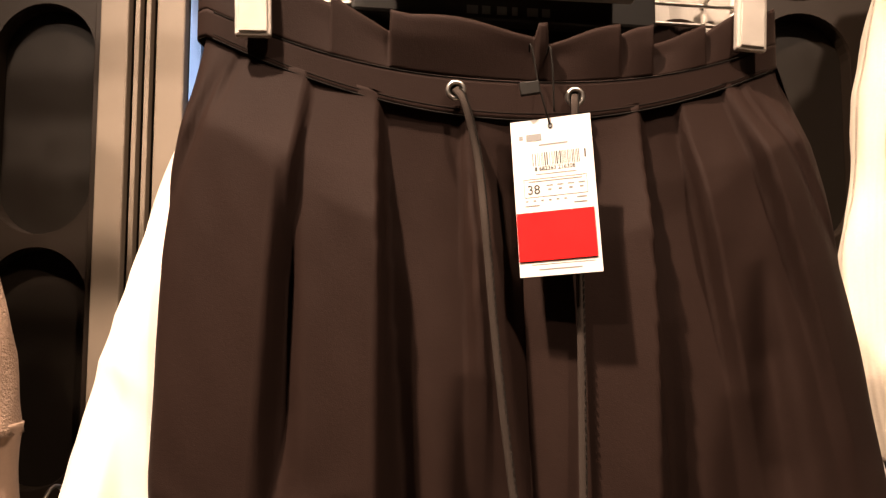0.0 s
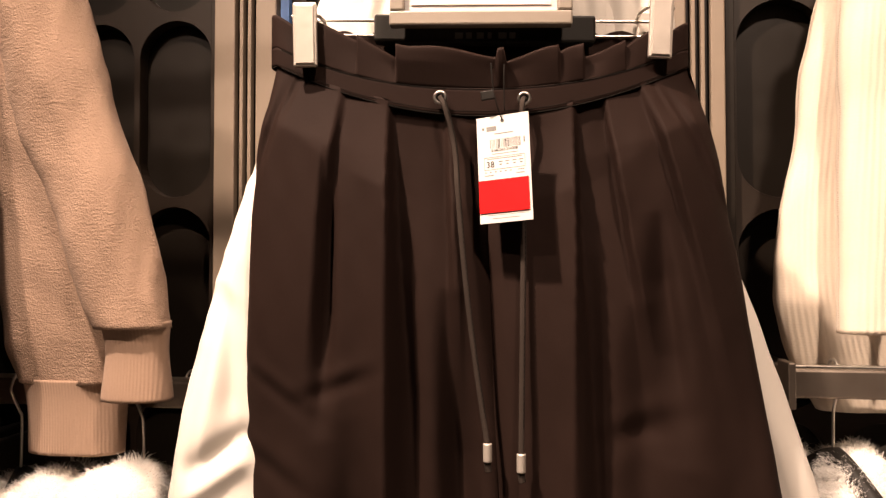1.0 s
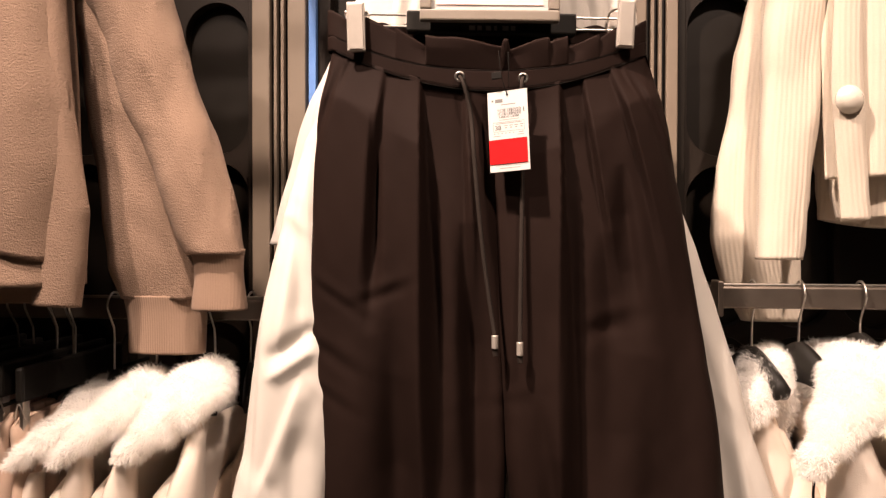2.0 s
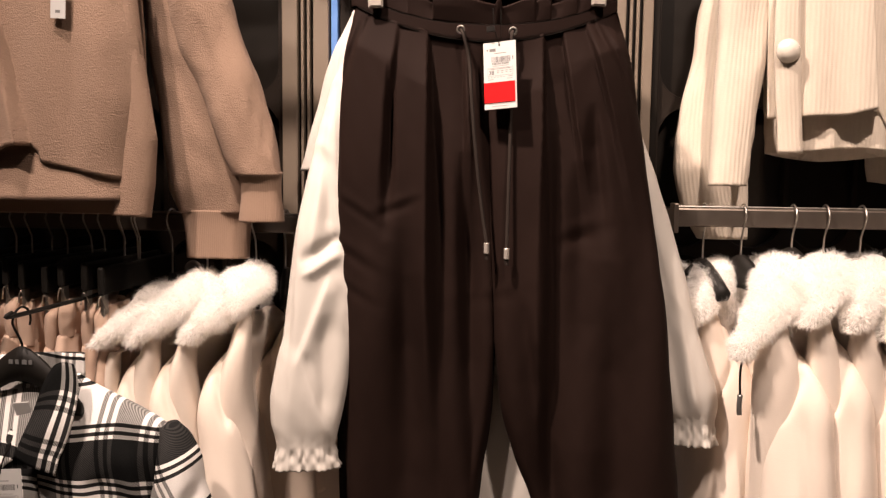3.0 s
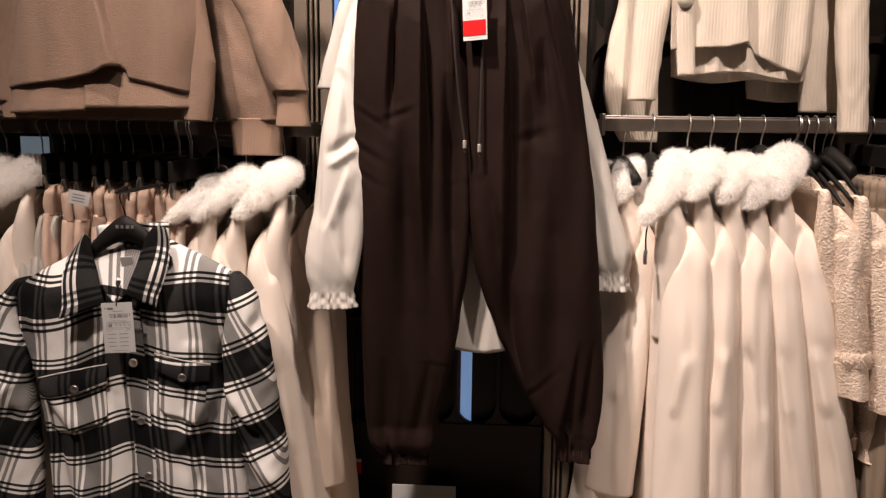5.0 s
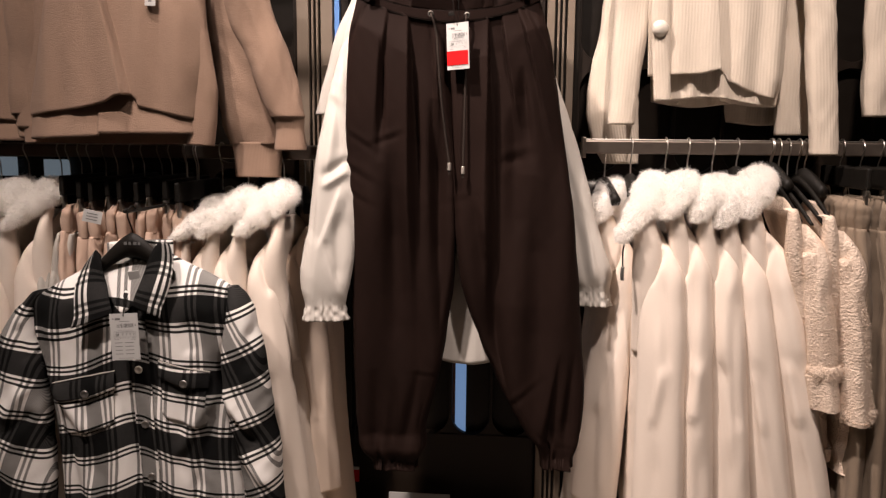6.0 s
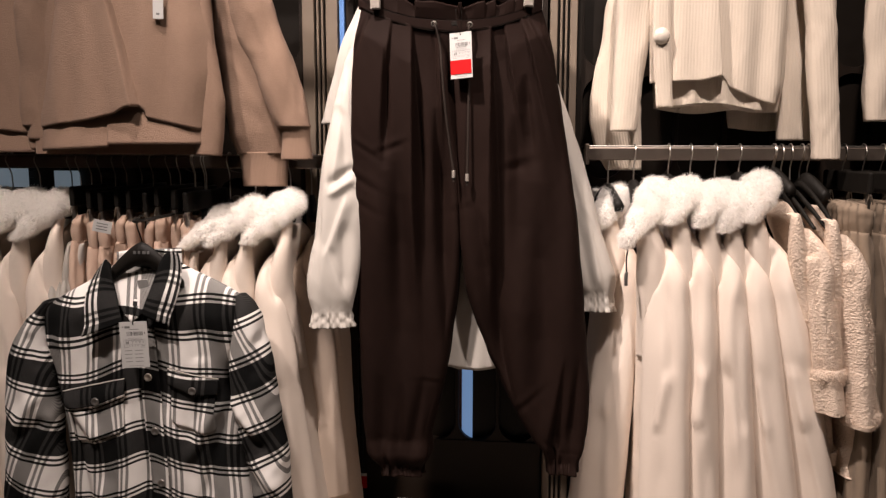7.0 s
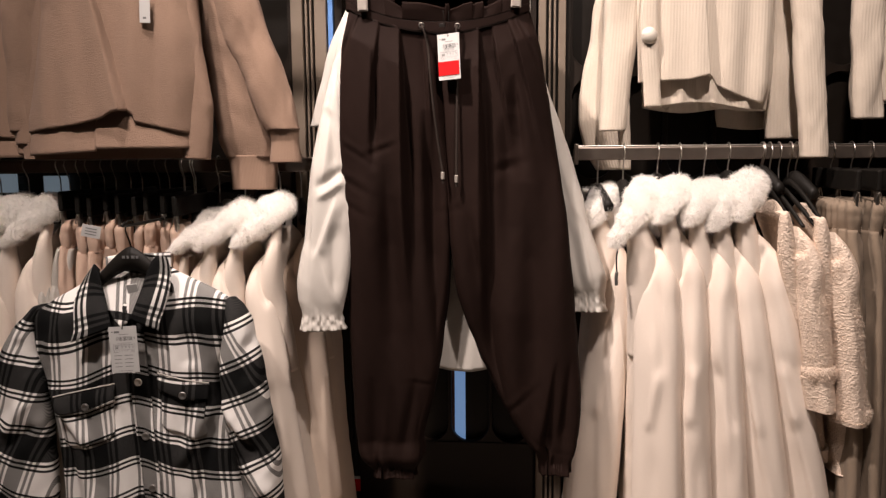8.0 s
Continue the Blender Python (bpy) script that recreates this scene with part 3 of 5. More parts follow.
def leg(name, keys, parent):
    rows = [(z_share, (xl + xr) / 2, 0, z, (xr - xl) / 2, hd) for z_share, z, xl, xr, hd in keys]

    def fold(a, x, y, z):
        front = np.clip(-np.sin(a) * 2.2, 0, 1)
        gather = (np.clip((0.68 - z) / 0.07, 0, 1) * np.sin(a * 6 + 2 * np.sin(a * 3)) * 0.0045 + np.clip((0.612 - z) / 0.012, 0, 1) * np.sin(a * 21 + 2 * np.sin(a * 5)) * 0.0012)
        return drape(x, z) * front + 0.003 * waves(x, z, 31, 0.06) * (1 - front) + gather

    v, f, uv = tube(rows, 300, 250, 3.6, fold, 0.03)
    v = np.array(v)
    v[:, 1] += front_y(v[:, 0], v[:, 2]) + np.interp(v[:, 2], [0.58, 0.64, 0.9, 1.3, 1.55, 1.62], [0.032, 0.045, 0.045, 0.04, 0.03, 0.027])
    top = np.clip((v[:, 2] - 1.545) / 0.05, 0, 1)
    meet = np.array([band_y(q) for q in v[:, 0]]) + 0.0035
    ahead = v[:, 1] < front_y(v[:, 0], v[:, 2]) + 0.022
    rise = drape(v[:, 0], v[:, 2] + np.clip((v[:, 2] - 1.35) / 0.25, 0, None) * (seam_z(v[:, 0]) - 1.597))
    v[:, 1] = np.where(ahead, v[:, 1] * (1 - top) + top * (meet - rise), v[:, 1])
    # the top edge follows the sagging seam
    k = np.clip((v[:, 2] - 1.35) / (1.60 - 1.35), 0, None)
    v[:, 2] += k * (seam_z(v[:, 0]) - 1.60 + 0.003)
    return part(name, v, f, M_TROUSER, parent, uv=uv)


trousers = thing("trousers", (CX, 0.5, 0.58), "dark brown paperbag-waist trousers with gathered hems hanging from a clip hanger", "trousers")
leg("trouser_leg", [
    (0.0, 1.600, -0.150, 0.0500, 0.026), (0.07, 1.53, -0.166, 0.0520, 0.030), (0.17, 1.43, -0.174, 0.0540, 0.036), (0.30, 1.30, -0.177, 0.0590, 0.040), (0.42, 1.17, -0.176, 0.0640, 0.044),
    (0.54, 1.05, -0.172, 0.0660, 0.045), (0.68, 0.90, -0.164, 0.0480, 0.045), (0.80, 0.77, -0.157, 0.0250, 0.045), (0.90, 0.67, -0.150, 0.0020, 0.047), (0.955, 0.618, -0.136, -0.0030, 0.046),
    (0.97, 0.601, -0.122, -0.0150, 0.030), (1.0, 0.580, -0.114, -0.0160, 0.027)], trousers)
leg("trouser_leg", [
    (0.0, 1.600, 0.0420, 0.238, 0.026), (0.07, 1.53, 0.0450, 0.260, 0.030), (0.17, 1.43, 0.0480, 0.282, 0.036), (0.30, 1.30, 0.0540, 0.306, 0.040), (0.42, 1.17, 0.0620, 0.326, 0.044),
    (0.54, 1.05, 0.0700, 0.338, 0.045), (0.68, 0.90, 0.1170, 0.352, 0.045), (0.80, 0.77, 0.1720, 0.360, 0.045), (0.90, 0.67, 0.2320, 0.354, 0.043), (0.945, 0.635, 0.2580, 0.348, 0.038),
    (0.965, 0.615, 0.2640, 0.338, 0.030), (1.0, 0.590, 0.2670, 0.335, 0.028)], trousers)


# where the ruffle folds over itself, from one side of the front to the other
RUFFLE_FOLDS = [-0.165, -0.128, -0.071, -0.034, 0.068, 0.117, 0.140, 0.178, 0.212, 0.25]


def ruffle_step(x):
    """Flat overlapping lengths of ruffle with a sharp fold between them."""
    for k in range(len(RUFFLE_FOLDS) - 1):
        x0, x1 = RUFFLE_FOLDS[k], RUFFLE_FOLDS[k + 1]
        if x0 <= x < x1:
            s = (x - x0) / (x1 - x0)
            rise = s if k % 2 else 1 - s
            flip = 1.0 if x < 0.06 else -1.0
            lean = (0.5 - s) if flip > 0 else (s - 0.5)
            return 0.0075 * lean + (0.0012 if k % 2 else -0.0012) + 0.0006 * math.sin(rise * 5)
    return 0.0


def waist_ring(name, low, high, rows, ruffle, parent):
    """A band round the waist. low, high: shares of the height above the seam."""
    n = 900
    verts, faces = [], []
    for i in range(rows):
        t = low + (high - low) * i / (rows - 1)
        for j in range(n):
            a = 2 * math.pi * j / n - math.pi / 2
            ex = math.copysign(abs(math.cos(a)) ** 0.8, math.cos(a))
            ey = math.sin(a)
            x = CX - 0.004 + 0.199 * ex
            back = max(0.0, ey)
            up = max(0.0, t - 0.5) * 2
            z0 = float(seam_z(np.array(x))) * (1 - min(1, back * 2)) + 1.622 * min(1, back * 2)
            z = z0 + t * (band_tall(x) + 0.012 * back)
            if ey <= 0:
                y = band_y(x) - 0.009 * ey * ey * math.exp(-((x - 0.05) / 0.08) ** 2) * up
                step = ruffle_step(x)
                y -= ruffle * min(1.0, up * 1.6) * step * (-ey) ** 0.5
                z += ruffle * up * (0.009 + 1.1 * step + 0.0022 * math.sin(x * 61 + 1) + 0.009 * np.clip((-0.02 - x) / 0.05, 0, 1))
            else:
                ph = (a * 15 + 1.9 * math.sin(a * 4 + 1)) / (2 * math.pi) % 1.0
                pleat = (ph / 0.86 if ph < 0.86 else (1 - ph) / 0.14) - 0.5
                r = ruffle * 0.007 * up * pleat * min(1, ey * 4)
                y = float(front_y(np.array(x), np.array(1.6))) + 0.026 + 0.034 * ey + r
                z += ruffle * up * 0.004 * math.sin(a * 11 + 2.2 * math.sin(a * 6)) * min(1, ey * 4)
            if i == rows - 1 and ruffle:
                y += 0.0008
            verts.append((x, y, z))
    for i in range(rows - 1):
        for j in range(n):
            jn = (j + 1) % n
            faces.append((i * n + j, i * n + jn, (i + 1) * n + jn, (i + 1) * n + j))
    ob = part(name, verts, faces, M_TROUSER, parent)
    solid = ob.modifiers.new("thickness", "SOLIDIFY")
    solid.thickness, solid.offset = 0.0014, -1
    return ob


waist_ring("waistband", -0.03, 0.515, 8, 0.0, trousers)
waist_ring("waist_ruffle", 0.5, 1.0, 14, 1.0, trousers)


def seam_cord(name, t, radius, lift):
    pts = []
    for i in range(41):
        x = CX - 0.190 + 0.372 * i / 40
        pts.append((x, band_y(x) - lift, float(seam_z(np.array(x))) + t * band_tall(x)))
    v, f = cord(pts, radius, 6, steps=4)
    part(name, v, f, M_STITCH, trousers, "dark stitched seam")


seam_cord("seam", -0.02, 0.00055, 0.0001)
seam_cord("seam", 0.50, 0.0004, 0.0002)
seam_cord("top_stitching", 0.07, 0.00025, 0.0001)

EYELETS = [(0.008, 1.591), (0.0845, 1.590)]
for x, z in EYELETS:
    y = float(front_y(np.array(x), np.array(z))) - 0.0085
    v, f = disc(0.0066, 0.003, 0.0036)
    part("eyelet", placed(v, pose(x, y, z, 6, 0, 4)), f, M_STEEL, trousers, "silver metal eyelet")
    v, f = disc(0.0038, 0.0006)
    part("eyelet_hole", placed(v, pose(x, y - 0.0004, z)), f, M_STITCH, trousers, "dark eyelet hole")


def drawcord(points, tip_turn):
    fine = keyed([(i, *p) for i, p in enumerate(points)], np.linspace(0, len(points) - 1, 25))
    pts = [(x, float(front_y(np.array(x), np.array(z)) - max(0.0, float(drape(np.array(x), np.array(z)))) * min(1.0, max(0.0, (1.56 - z) / 0.05))) + dy, z) for x, z, dy in fine]
    v, f = cord(pts, 0.0026, 10, 0.45, 4)
    cord_ob = part("drawcord", v, f, M_CORD, trousers, "flat dark woven drawcord")
    # a line of stitches down the cord
    stitches, sf = [], []
    for i in range(90):
        s = i / 89 * (len(pts) - 1) * 0.93 + 0.25
        p = keyed([(k, *q) for k, q in enumerate(pts)], np.array([min(s, len(pts) - 1)]))[0]
        bm = box(p[0] + 0.0016, p[0] + 0.0023, p[1] - 0.0019, p[1] - 0.0010, p[2] - 0.0011, p[2] + 0.0011)
        base = len(stitches)
        stitches += [tuple(q.co) for q in bm.verts]
        bm.verts.index_update()
        sf += [[base + q.index for q in face.verts] for face in bm.faces]
        bm.free()
    part("stitching", stitches, sf, M_STITCH, cord_ob, smooth=False)
    end = Vector(pts[-1])
    v, f = cord([tuple(end + Vector((0, -0.001, 0.003))), tuple(end + Vector((0, -0.001, -0.005))), tuple(end + Vector((0, -0.001, -0.013)))], 0.0040, 12)
    part("aglet", v, f, M_CLIP, cord_ob, "silver metal cord tip")
    v, f = cord([tuple(end + Vector((0, 0, -0.013))), tuple(end + Vector((0, 0, -0.017))), tuple(end + Vector((0.001, 0, -0.022)))], 0.0032, 8)
    part("cord_end", v, f, M_CORD, cord_ob)


drawcord([(0.008, 1.592, -0.010), (0.014, 1.580, -0.017), (0.022, 1.545, -0.012), (0.026, 1.50, -0.006), (0.032, 1.43, -0.006), (0.041, 1.35, -0.007), (0.052, 1.275, -0.008)], 0)
drawcord([(0.0845, 1.591, -0.010), (0.083, 1.578, -0.017), (0.083, 1.53, -0.012), (0.084, 1.46, -0.007), (0.083, 1.36, -0.007), (0.082, 1.268, -0.008)], 0)

# ---- clip hanger for the trousers ----
clip_hanger = thing("clip_hanger", (CX, 0.53, 1.66), "black trouser hanger with two pale metal clips", "hanger")
bm_part("centre_plate", move(box(-0.108, 0.108, -0.009, 0.009, -0.0135, 0.0135, 0.0025), pose(0.044, 0.527, 1.668, 0, 0.6, 8)), M_BLACK, clip_hanger)
for k, w in enumerate((0.008, 0.006, 0.007, 0.004, 0.008, 0.006)):
    bm_part("print_bar", move(box(0, w, -0.0093, -0.0091, -0.003, 0.003), pose(0.015 + k * 0.0105, 0.527 + (k * 0.0105 - 0.03) * 0.14, 1.6605, 0, 0.6, 8)), M_GREY_INK, clip_hanger)
for z in (1.679, 1.664):
    v, f = cord([(-0.138, 0.502, z), (0.04, 0.527, z - 0.001), (0.228, 0.555, z - 0.002)], 0.0016, 6)
    part("wire", v, f, M_STEEL, clip_hanger, "steel wire bar")
for x, y, roll in ((-0.119, 0.474, -1.5), (0.209, 0.526, 3.0)):
    m = pose(x, y, 1.650 if x < 0 else 1.659, 0, roll, 8)
    clip = bm_part("clip", move(box(-0.011, 0.011, -0.016, -0.010, -0.029, 0.031, 0.0016), m), M_CLIP, clip_hanger, "pale metal clip")
    bm_part("clip_back", move(box(-0.011, 0.011, 0.034, 0.039, -0.029, 0.031, 0.0016), m), M_CLIP, clip)
    bm_part("clip_face", move(box(-0.0085, 0.0085, -0.0172, -0.0158, -0.0265, 0.028, 0.0006), m), M_CLIP, clip)
    v, f = cord([tuple(m @ Vector(p)) for p in ((-0.012, -0.01, 0.02), (-0.014, 0.015, 0.022), (-0.012, 0.036, 0.02))], 0.0018, 6)
    part("spring", v, f, M_STEEL, clip)
    v, f = cord([tuple(m @ Vector(p)) for p in ((0.012, -0.01, 0.02), (0.014, 0.015, 0.022), (0.012, 0.036, 0.02))], 0.0018, 6)
    part("spring", v, f, M_STEEL, clip)
hook(CX, 0.527, 1.822, 1.68, 90, clip_hanger, M_STEEL)

# ---- framed sign in front of the hanger ----
sign = thing("framed_sign", (0.042, 0.505, 1.667), "greige framed price sign hanging in front of the hanger", "sign")
sm = pose(0.043, 0.495, 1.662, -2, 0.8, 5)
bm_part("frame_rail", move(box(-0.086, 0.086, -0.006, 0.006, 0.0, 0.014, 0.002), sm), M_FRAME, sign)
bm_part("frame_rail", move(box(-0.086, 0.086, -0.006, 0.006, 0.221, 0.235, 0.002), sm), M_FRAME, sign)
for x in (-0.079, 0.079):
    bm_part("frame_stile", move(box(x - 0.007, x + 0.007, -0.006, 0.006, 0.014, 0.221, 0.002), sm), M_FRAME, sign)
bm_part("backing", move(box(-0.072, 0.072, 0.0, 0.004, 0.014, 0.221), sm), M_CARD, sign)
bm_part("print", move(box(-0.066, 0.066, -0.0012, -0.0002, 0.021, 0.214), sm), M_PINK, sign, "pale pink printed sheet")
v, f = cord([tuple(sm @ Vector(p)) for p in ((0, 0.004, 0.228), (0, 0.010, 0.24), (0, 0.012, 0.16))], 0.002, 6)
part("hanging_clip", v, f, M_STEEL, sign)


# ---- swing tags ----


def swing_tag(name, m, w, h, label, sticker):
    """A hole-punched card with print; local x right, z up, origin at the top middle."""
    tag = thing(name, m.translation, label, "price tag", "swing tags")
    bm_part("card", move(box(-w / 2, w / 2, -0.0003, 0.0003, -h, 0.0, 0.0001), m), M_CARD, tag)

    def bar(x0, x1, z0, z1, material=M_GREY_INK, name="print_bar", lift=0.00042):
        bm_part(name, move(box(x0 * w, x1 * w, -lift - 0.00004, -lift + 0.00004, -z0 * h, -z1 * h), m), material, tag)

    v, f = disc(0.0016, 0.0004)
    part("hole", placed(v, m @ pose(0, -0.0006, -0.05 * h)), f, M_INK, tag)
    rng = random.Random(5)
    x = -0.25
    while x < 0.34:
        wide = rng.choice((0.006, 0.006, 0.010, 0.016))
        bar(x, x + wide, 0.22, 0.305, M_INK, "barcode_bar")
        x += wide + rng.choice((0.010, 0.014, 0.022))
    bar(0.39, 0.41, 0.225, 0.28, M_INK)
    bar(-0.31, -0.12, 0.095, 0.14, M_GREY_INK)
    bar(-0.40, -0.35, 0.10, 0.125, M_GREY_INK)
    bar(-0.16, 0.2, 0.165, 0.175)
    bar(-0.22, 0.28, 0.356, 0.361)
    for x0, x1, z0, z1 in ((-0.38, 0.40, 0.385, 0.389), (-0.38, 0.40, 0.50, 0.504), (-0.38, -0.373, 0.385, 0.504), (0.393, 0.40, 0.385, 0.504)):
        bar(x0, x1, z0, z1, M_GREY_INK, "rule")
    bar(-0.32, 0.34, 0.40, 0.406)
    for k in range(4):
        bar(-0.10 + k * 0.13, -0.02 + k * 0.13, 0.43, 0.438)
        bar(-0.085 + k * 0.13, -0.04 + k * 0.13, 0.455, 0.466)
    for k in range(6):
        bar(-0.37 + k * 0.095, -0.335 + k * 0.095, 0.522, 0.531)
    bar(0.26, 0.38, 0.522, 0.530)
    bar(-0.38, -0.20, 0.553, 0.560)
    bar(0.22, 0.38, 0.553, 0.560)
    bar(-0.26, 0.26, 0.955, 0.962)
    letters("38", h * 0.082, m @ pose(-0.26 * w, -0.00048, -0.482 * h), M_INK, tag)
    if sticker:
        letters("8 682363 216308", h * 0.036, m @ pose(0.02 * w, -0.00048, -0.335 * h), M_INK, tag)
        bm_part("sticker", move(box(-0.495 * w, 0.455 * w, -0.0012, -0.0006, -0.905 * h, -0.60 * h, 0.00015), m), M_RED, tag, "plain red sticker")
        bar(-0.35, 0.42, 0.925, 0.929, M_GREY_INK, "rule")
    else:
        for k in range(4):
            bar(-0.36, -0.1, 0.62 + k * 0.08, 0.632 + k * 0.08)
            bar(0.0, 0.3, 0.62 + k * 0.08, 0.632 + k * 0.08)
    return tag


TAG_W, TAG_H = 0.0490, 0.0975
tag_m = pose(0.0655, 0.4655, 1.5715, -5, -4.0, -14)
tag = swing_tag("swing_tag", tag_m, TAG_W, TAG_H, "white printed swing tag with red sticker tied to trousers", True)
hole = tag_m @ Vector((0, 0, -0.005))
v, f = cord([tuple(hole), tuple(hole + Vector((-0.004, -0.004, 0.012))), (0.058, 0.462, 1.594), (0.056, 0.466, 1.612), (0.055, 0.474, 1.621), (0.056, 0.49, 1.616)], 0.0006, 5)
part("string", v, f, M_STITCH, tag, "thin dark string")
v, f = cord([(0.068, 0.463, 1.575), (0.0675, 0.463, 1.60), (0.067, 0.471, 1.6185), (0.066, 0.487, 1.614)], 0.0006, 5)
part("string", v, f, M_STITCH, tag, "thin dark string")
bm_part("string_lock", move(box(-0.006, 0.006, -0.002, 0.002, -0.004, 0.004, 0.0006), pose(0.053, 0.462, 1.589, 0, -8, 0)), M_BLACK, tag, "black plastic string lock")

# ---- low shelf under the trousers ----
shelf = thing("wall_shelf", (0.0, 0.75, 0.26), "low dark bronze shelf fixed to the wall plinth", "shelf")
bm_part("board", box(-0.262, 0.266, 0.66, WALL - 0.005, 0.235, 0.262, 0.003), M_PANEL, shelf)
bm_part("front_edge", box(-0.262, 0.266, 0.655, 0.660, 0.232, 0.268, 0.001), M_RAIL, shelf, "bronze edge strip")
card_sign = thing("sign_card", (-0.02, 0.80, 0.262), "plain white sign card standing on the low shelf", "sign")
bm_part("card", move(box(-0.085, 0.085, -0.002, 0.002, 0.0, 0.092, 0.0008), pose(-0.050, 0.80, 0.263, -6, 0, 0)), M_CARD, card_sign)
bm_part("foot", box(-0.06, 0.02, 0.795, 0.825, 0.262, 0.268, 0.001), M_CARD, card_sign)
# ---- garments ----


def sleeve(name, keys, material, parent, seed=1, m=70, n=56, power=2.2, rough=0.004, gather=0.0, label="", twist=0.0, size=0.12, crease=0.6, lines=()):
    """A hanging sleeve: rows of share, x, y, z, half width, half depth."""

    def fold(a, x, y, z):
        d = rough * waves(x + 0.4 * y, z, seed, size, 4, 2.0) + rough * 0.22 * waves(x + y, z, seed + 50, size * 0.4, 4, 1.6) + rough * crease * (0.4 - np.abs(waves(x + 0.35 * z + y, z, seed + 70, size * 1.1, 4, 1.1)))
        if lines:
            d = d + 0.54 * creases(x, z, lines) * np.clip(-np.sin(a) * 2.5 + 0.6, 0, 1)
        if gather:
            z_end = keys[-1][3]
            d = d + gather * np.clip((z_end + 0.05 - z) / 0.03, 0, 1) * (np.sin(a * 12 + 1.7 * np.sin(a * 4)) + 0.4 * np.sin(a * 27)) * (0.55 + 0.45 * np.cos((z - z_end) * 260))
        return d

    v, f, uv = tube(keys, m, n, power, fold, 0.005, twist)
    return part(name, v, f, material, parent, label, uv=uv)


def body(name, keys, material, parent, seed=1, m=80, n=96, power=2.6, rough=0.006, size=0.12, pleats=0, depth=0.0, hem_wave=0.0, label="", tall=3.0, edit=None, pleat_end=-1.0):
    """A garment's body as a flattened hanging tube."""

    def fold(a, x, y, z):
        d = rough * waves(x, z, seed, size, 5, tall) + rough * 0.4 * waves(x, z, seed + 9, size * 0.35, 5, tall * 0.7)
        if pleats:
            d = d + depth * np.sin(a * pleats + 0.8 * np.sin(a * 3 + seed)) * np.clip((z - pleat_end) / 0.1, 0, 1)
        return d

    v, f, uv = tube(keys, m, n, power, fold, 0.008)
    v = np.array(v)
    if hem_wave:
        z0, z1 = v[:, 2].max(), v[:, 2].min()
        k = np.clip((z0 - v[:, 2]) / (z0 - z1), 0, 1) ** 3
        v[:, 2] += hem_wave * k * waves(v[:, 0] + 0.3 * v[:, 1], v[:, 1] * 0, seed + 3, 0.16, 4)
    if edit is not None:
        v = edit(v)
    return part(name, v, f, material, parent, label, uv=uv)


# ---- white blouse behind the trousers ----
blouse = thing("blouse", (CX, 0.585, 0.82), "white cotton blouse with gathered cuffs hanging behind the trousers", "blouse")


def shirt_tail(v):
    low = np.clip((1.15 - v[:, 2]) / 0.3, 0, 1)
    v[:, 2] += low * 0.12 * np.clip(np.abs(v[:, 0] - 0.09) / 0.2, 0, 1) ** 2.2
    return v


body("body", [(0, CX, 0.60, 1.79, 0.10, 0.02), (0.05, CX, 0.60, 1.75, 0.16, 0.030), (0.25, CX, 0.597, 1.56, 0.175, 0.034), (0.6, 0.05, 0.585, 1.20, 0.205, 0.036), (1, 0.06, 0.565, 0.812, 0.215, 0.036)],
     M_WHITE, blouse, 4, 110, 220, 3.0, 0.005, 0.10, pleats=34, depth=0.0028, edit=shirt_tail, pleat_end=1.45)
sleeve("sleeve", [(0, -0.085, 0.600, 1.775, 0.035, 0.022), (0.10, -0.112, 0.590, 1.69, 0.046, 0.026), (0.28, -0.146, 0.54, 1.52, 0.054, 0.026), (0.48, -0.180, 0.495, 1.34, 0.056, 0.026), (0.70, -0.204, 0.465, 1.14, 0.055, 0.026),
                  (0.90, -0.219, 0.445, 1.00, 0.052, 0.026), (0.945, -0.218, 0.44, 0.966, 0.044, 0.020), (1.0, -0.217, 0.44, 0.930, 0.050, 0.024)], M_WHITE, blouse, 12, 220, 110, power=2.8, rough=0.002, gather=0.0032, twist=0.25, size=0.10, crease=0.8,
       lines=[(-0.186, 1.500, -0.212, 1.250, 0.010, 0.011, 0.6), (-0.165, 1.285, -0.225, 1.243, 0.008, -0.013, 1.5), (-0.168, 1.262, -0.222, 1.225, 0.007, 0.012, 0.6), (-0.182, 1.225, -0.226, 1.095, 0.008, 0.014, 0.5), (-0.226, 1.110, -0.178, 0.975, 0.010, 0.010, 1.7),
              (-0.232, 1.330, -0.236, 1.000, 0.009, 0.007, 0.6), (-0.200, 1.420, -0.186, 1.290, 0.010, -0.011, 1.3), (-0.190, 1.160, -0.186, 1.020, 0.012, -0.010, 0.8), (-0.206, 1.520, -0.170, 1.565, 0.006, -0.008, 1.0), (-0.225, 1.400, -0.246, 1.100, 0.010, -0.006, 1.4)])
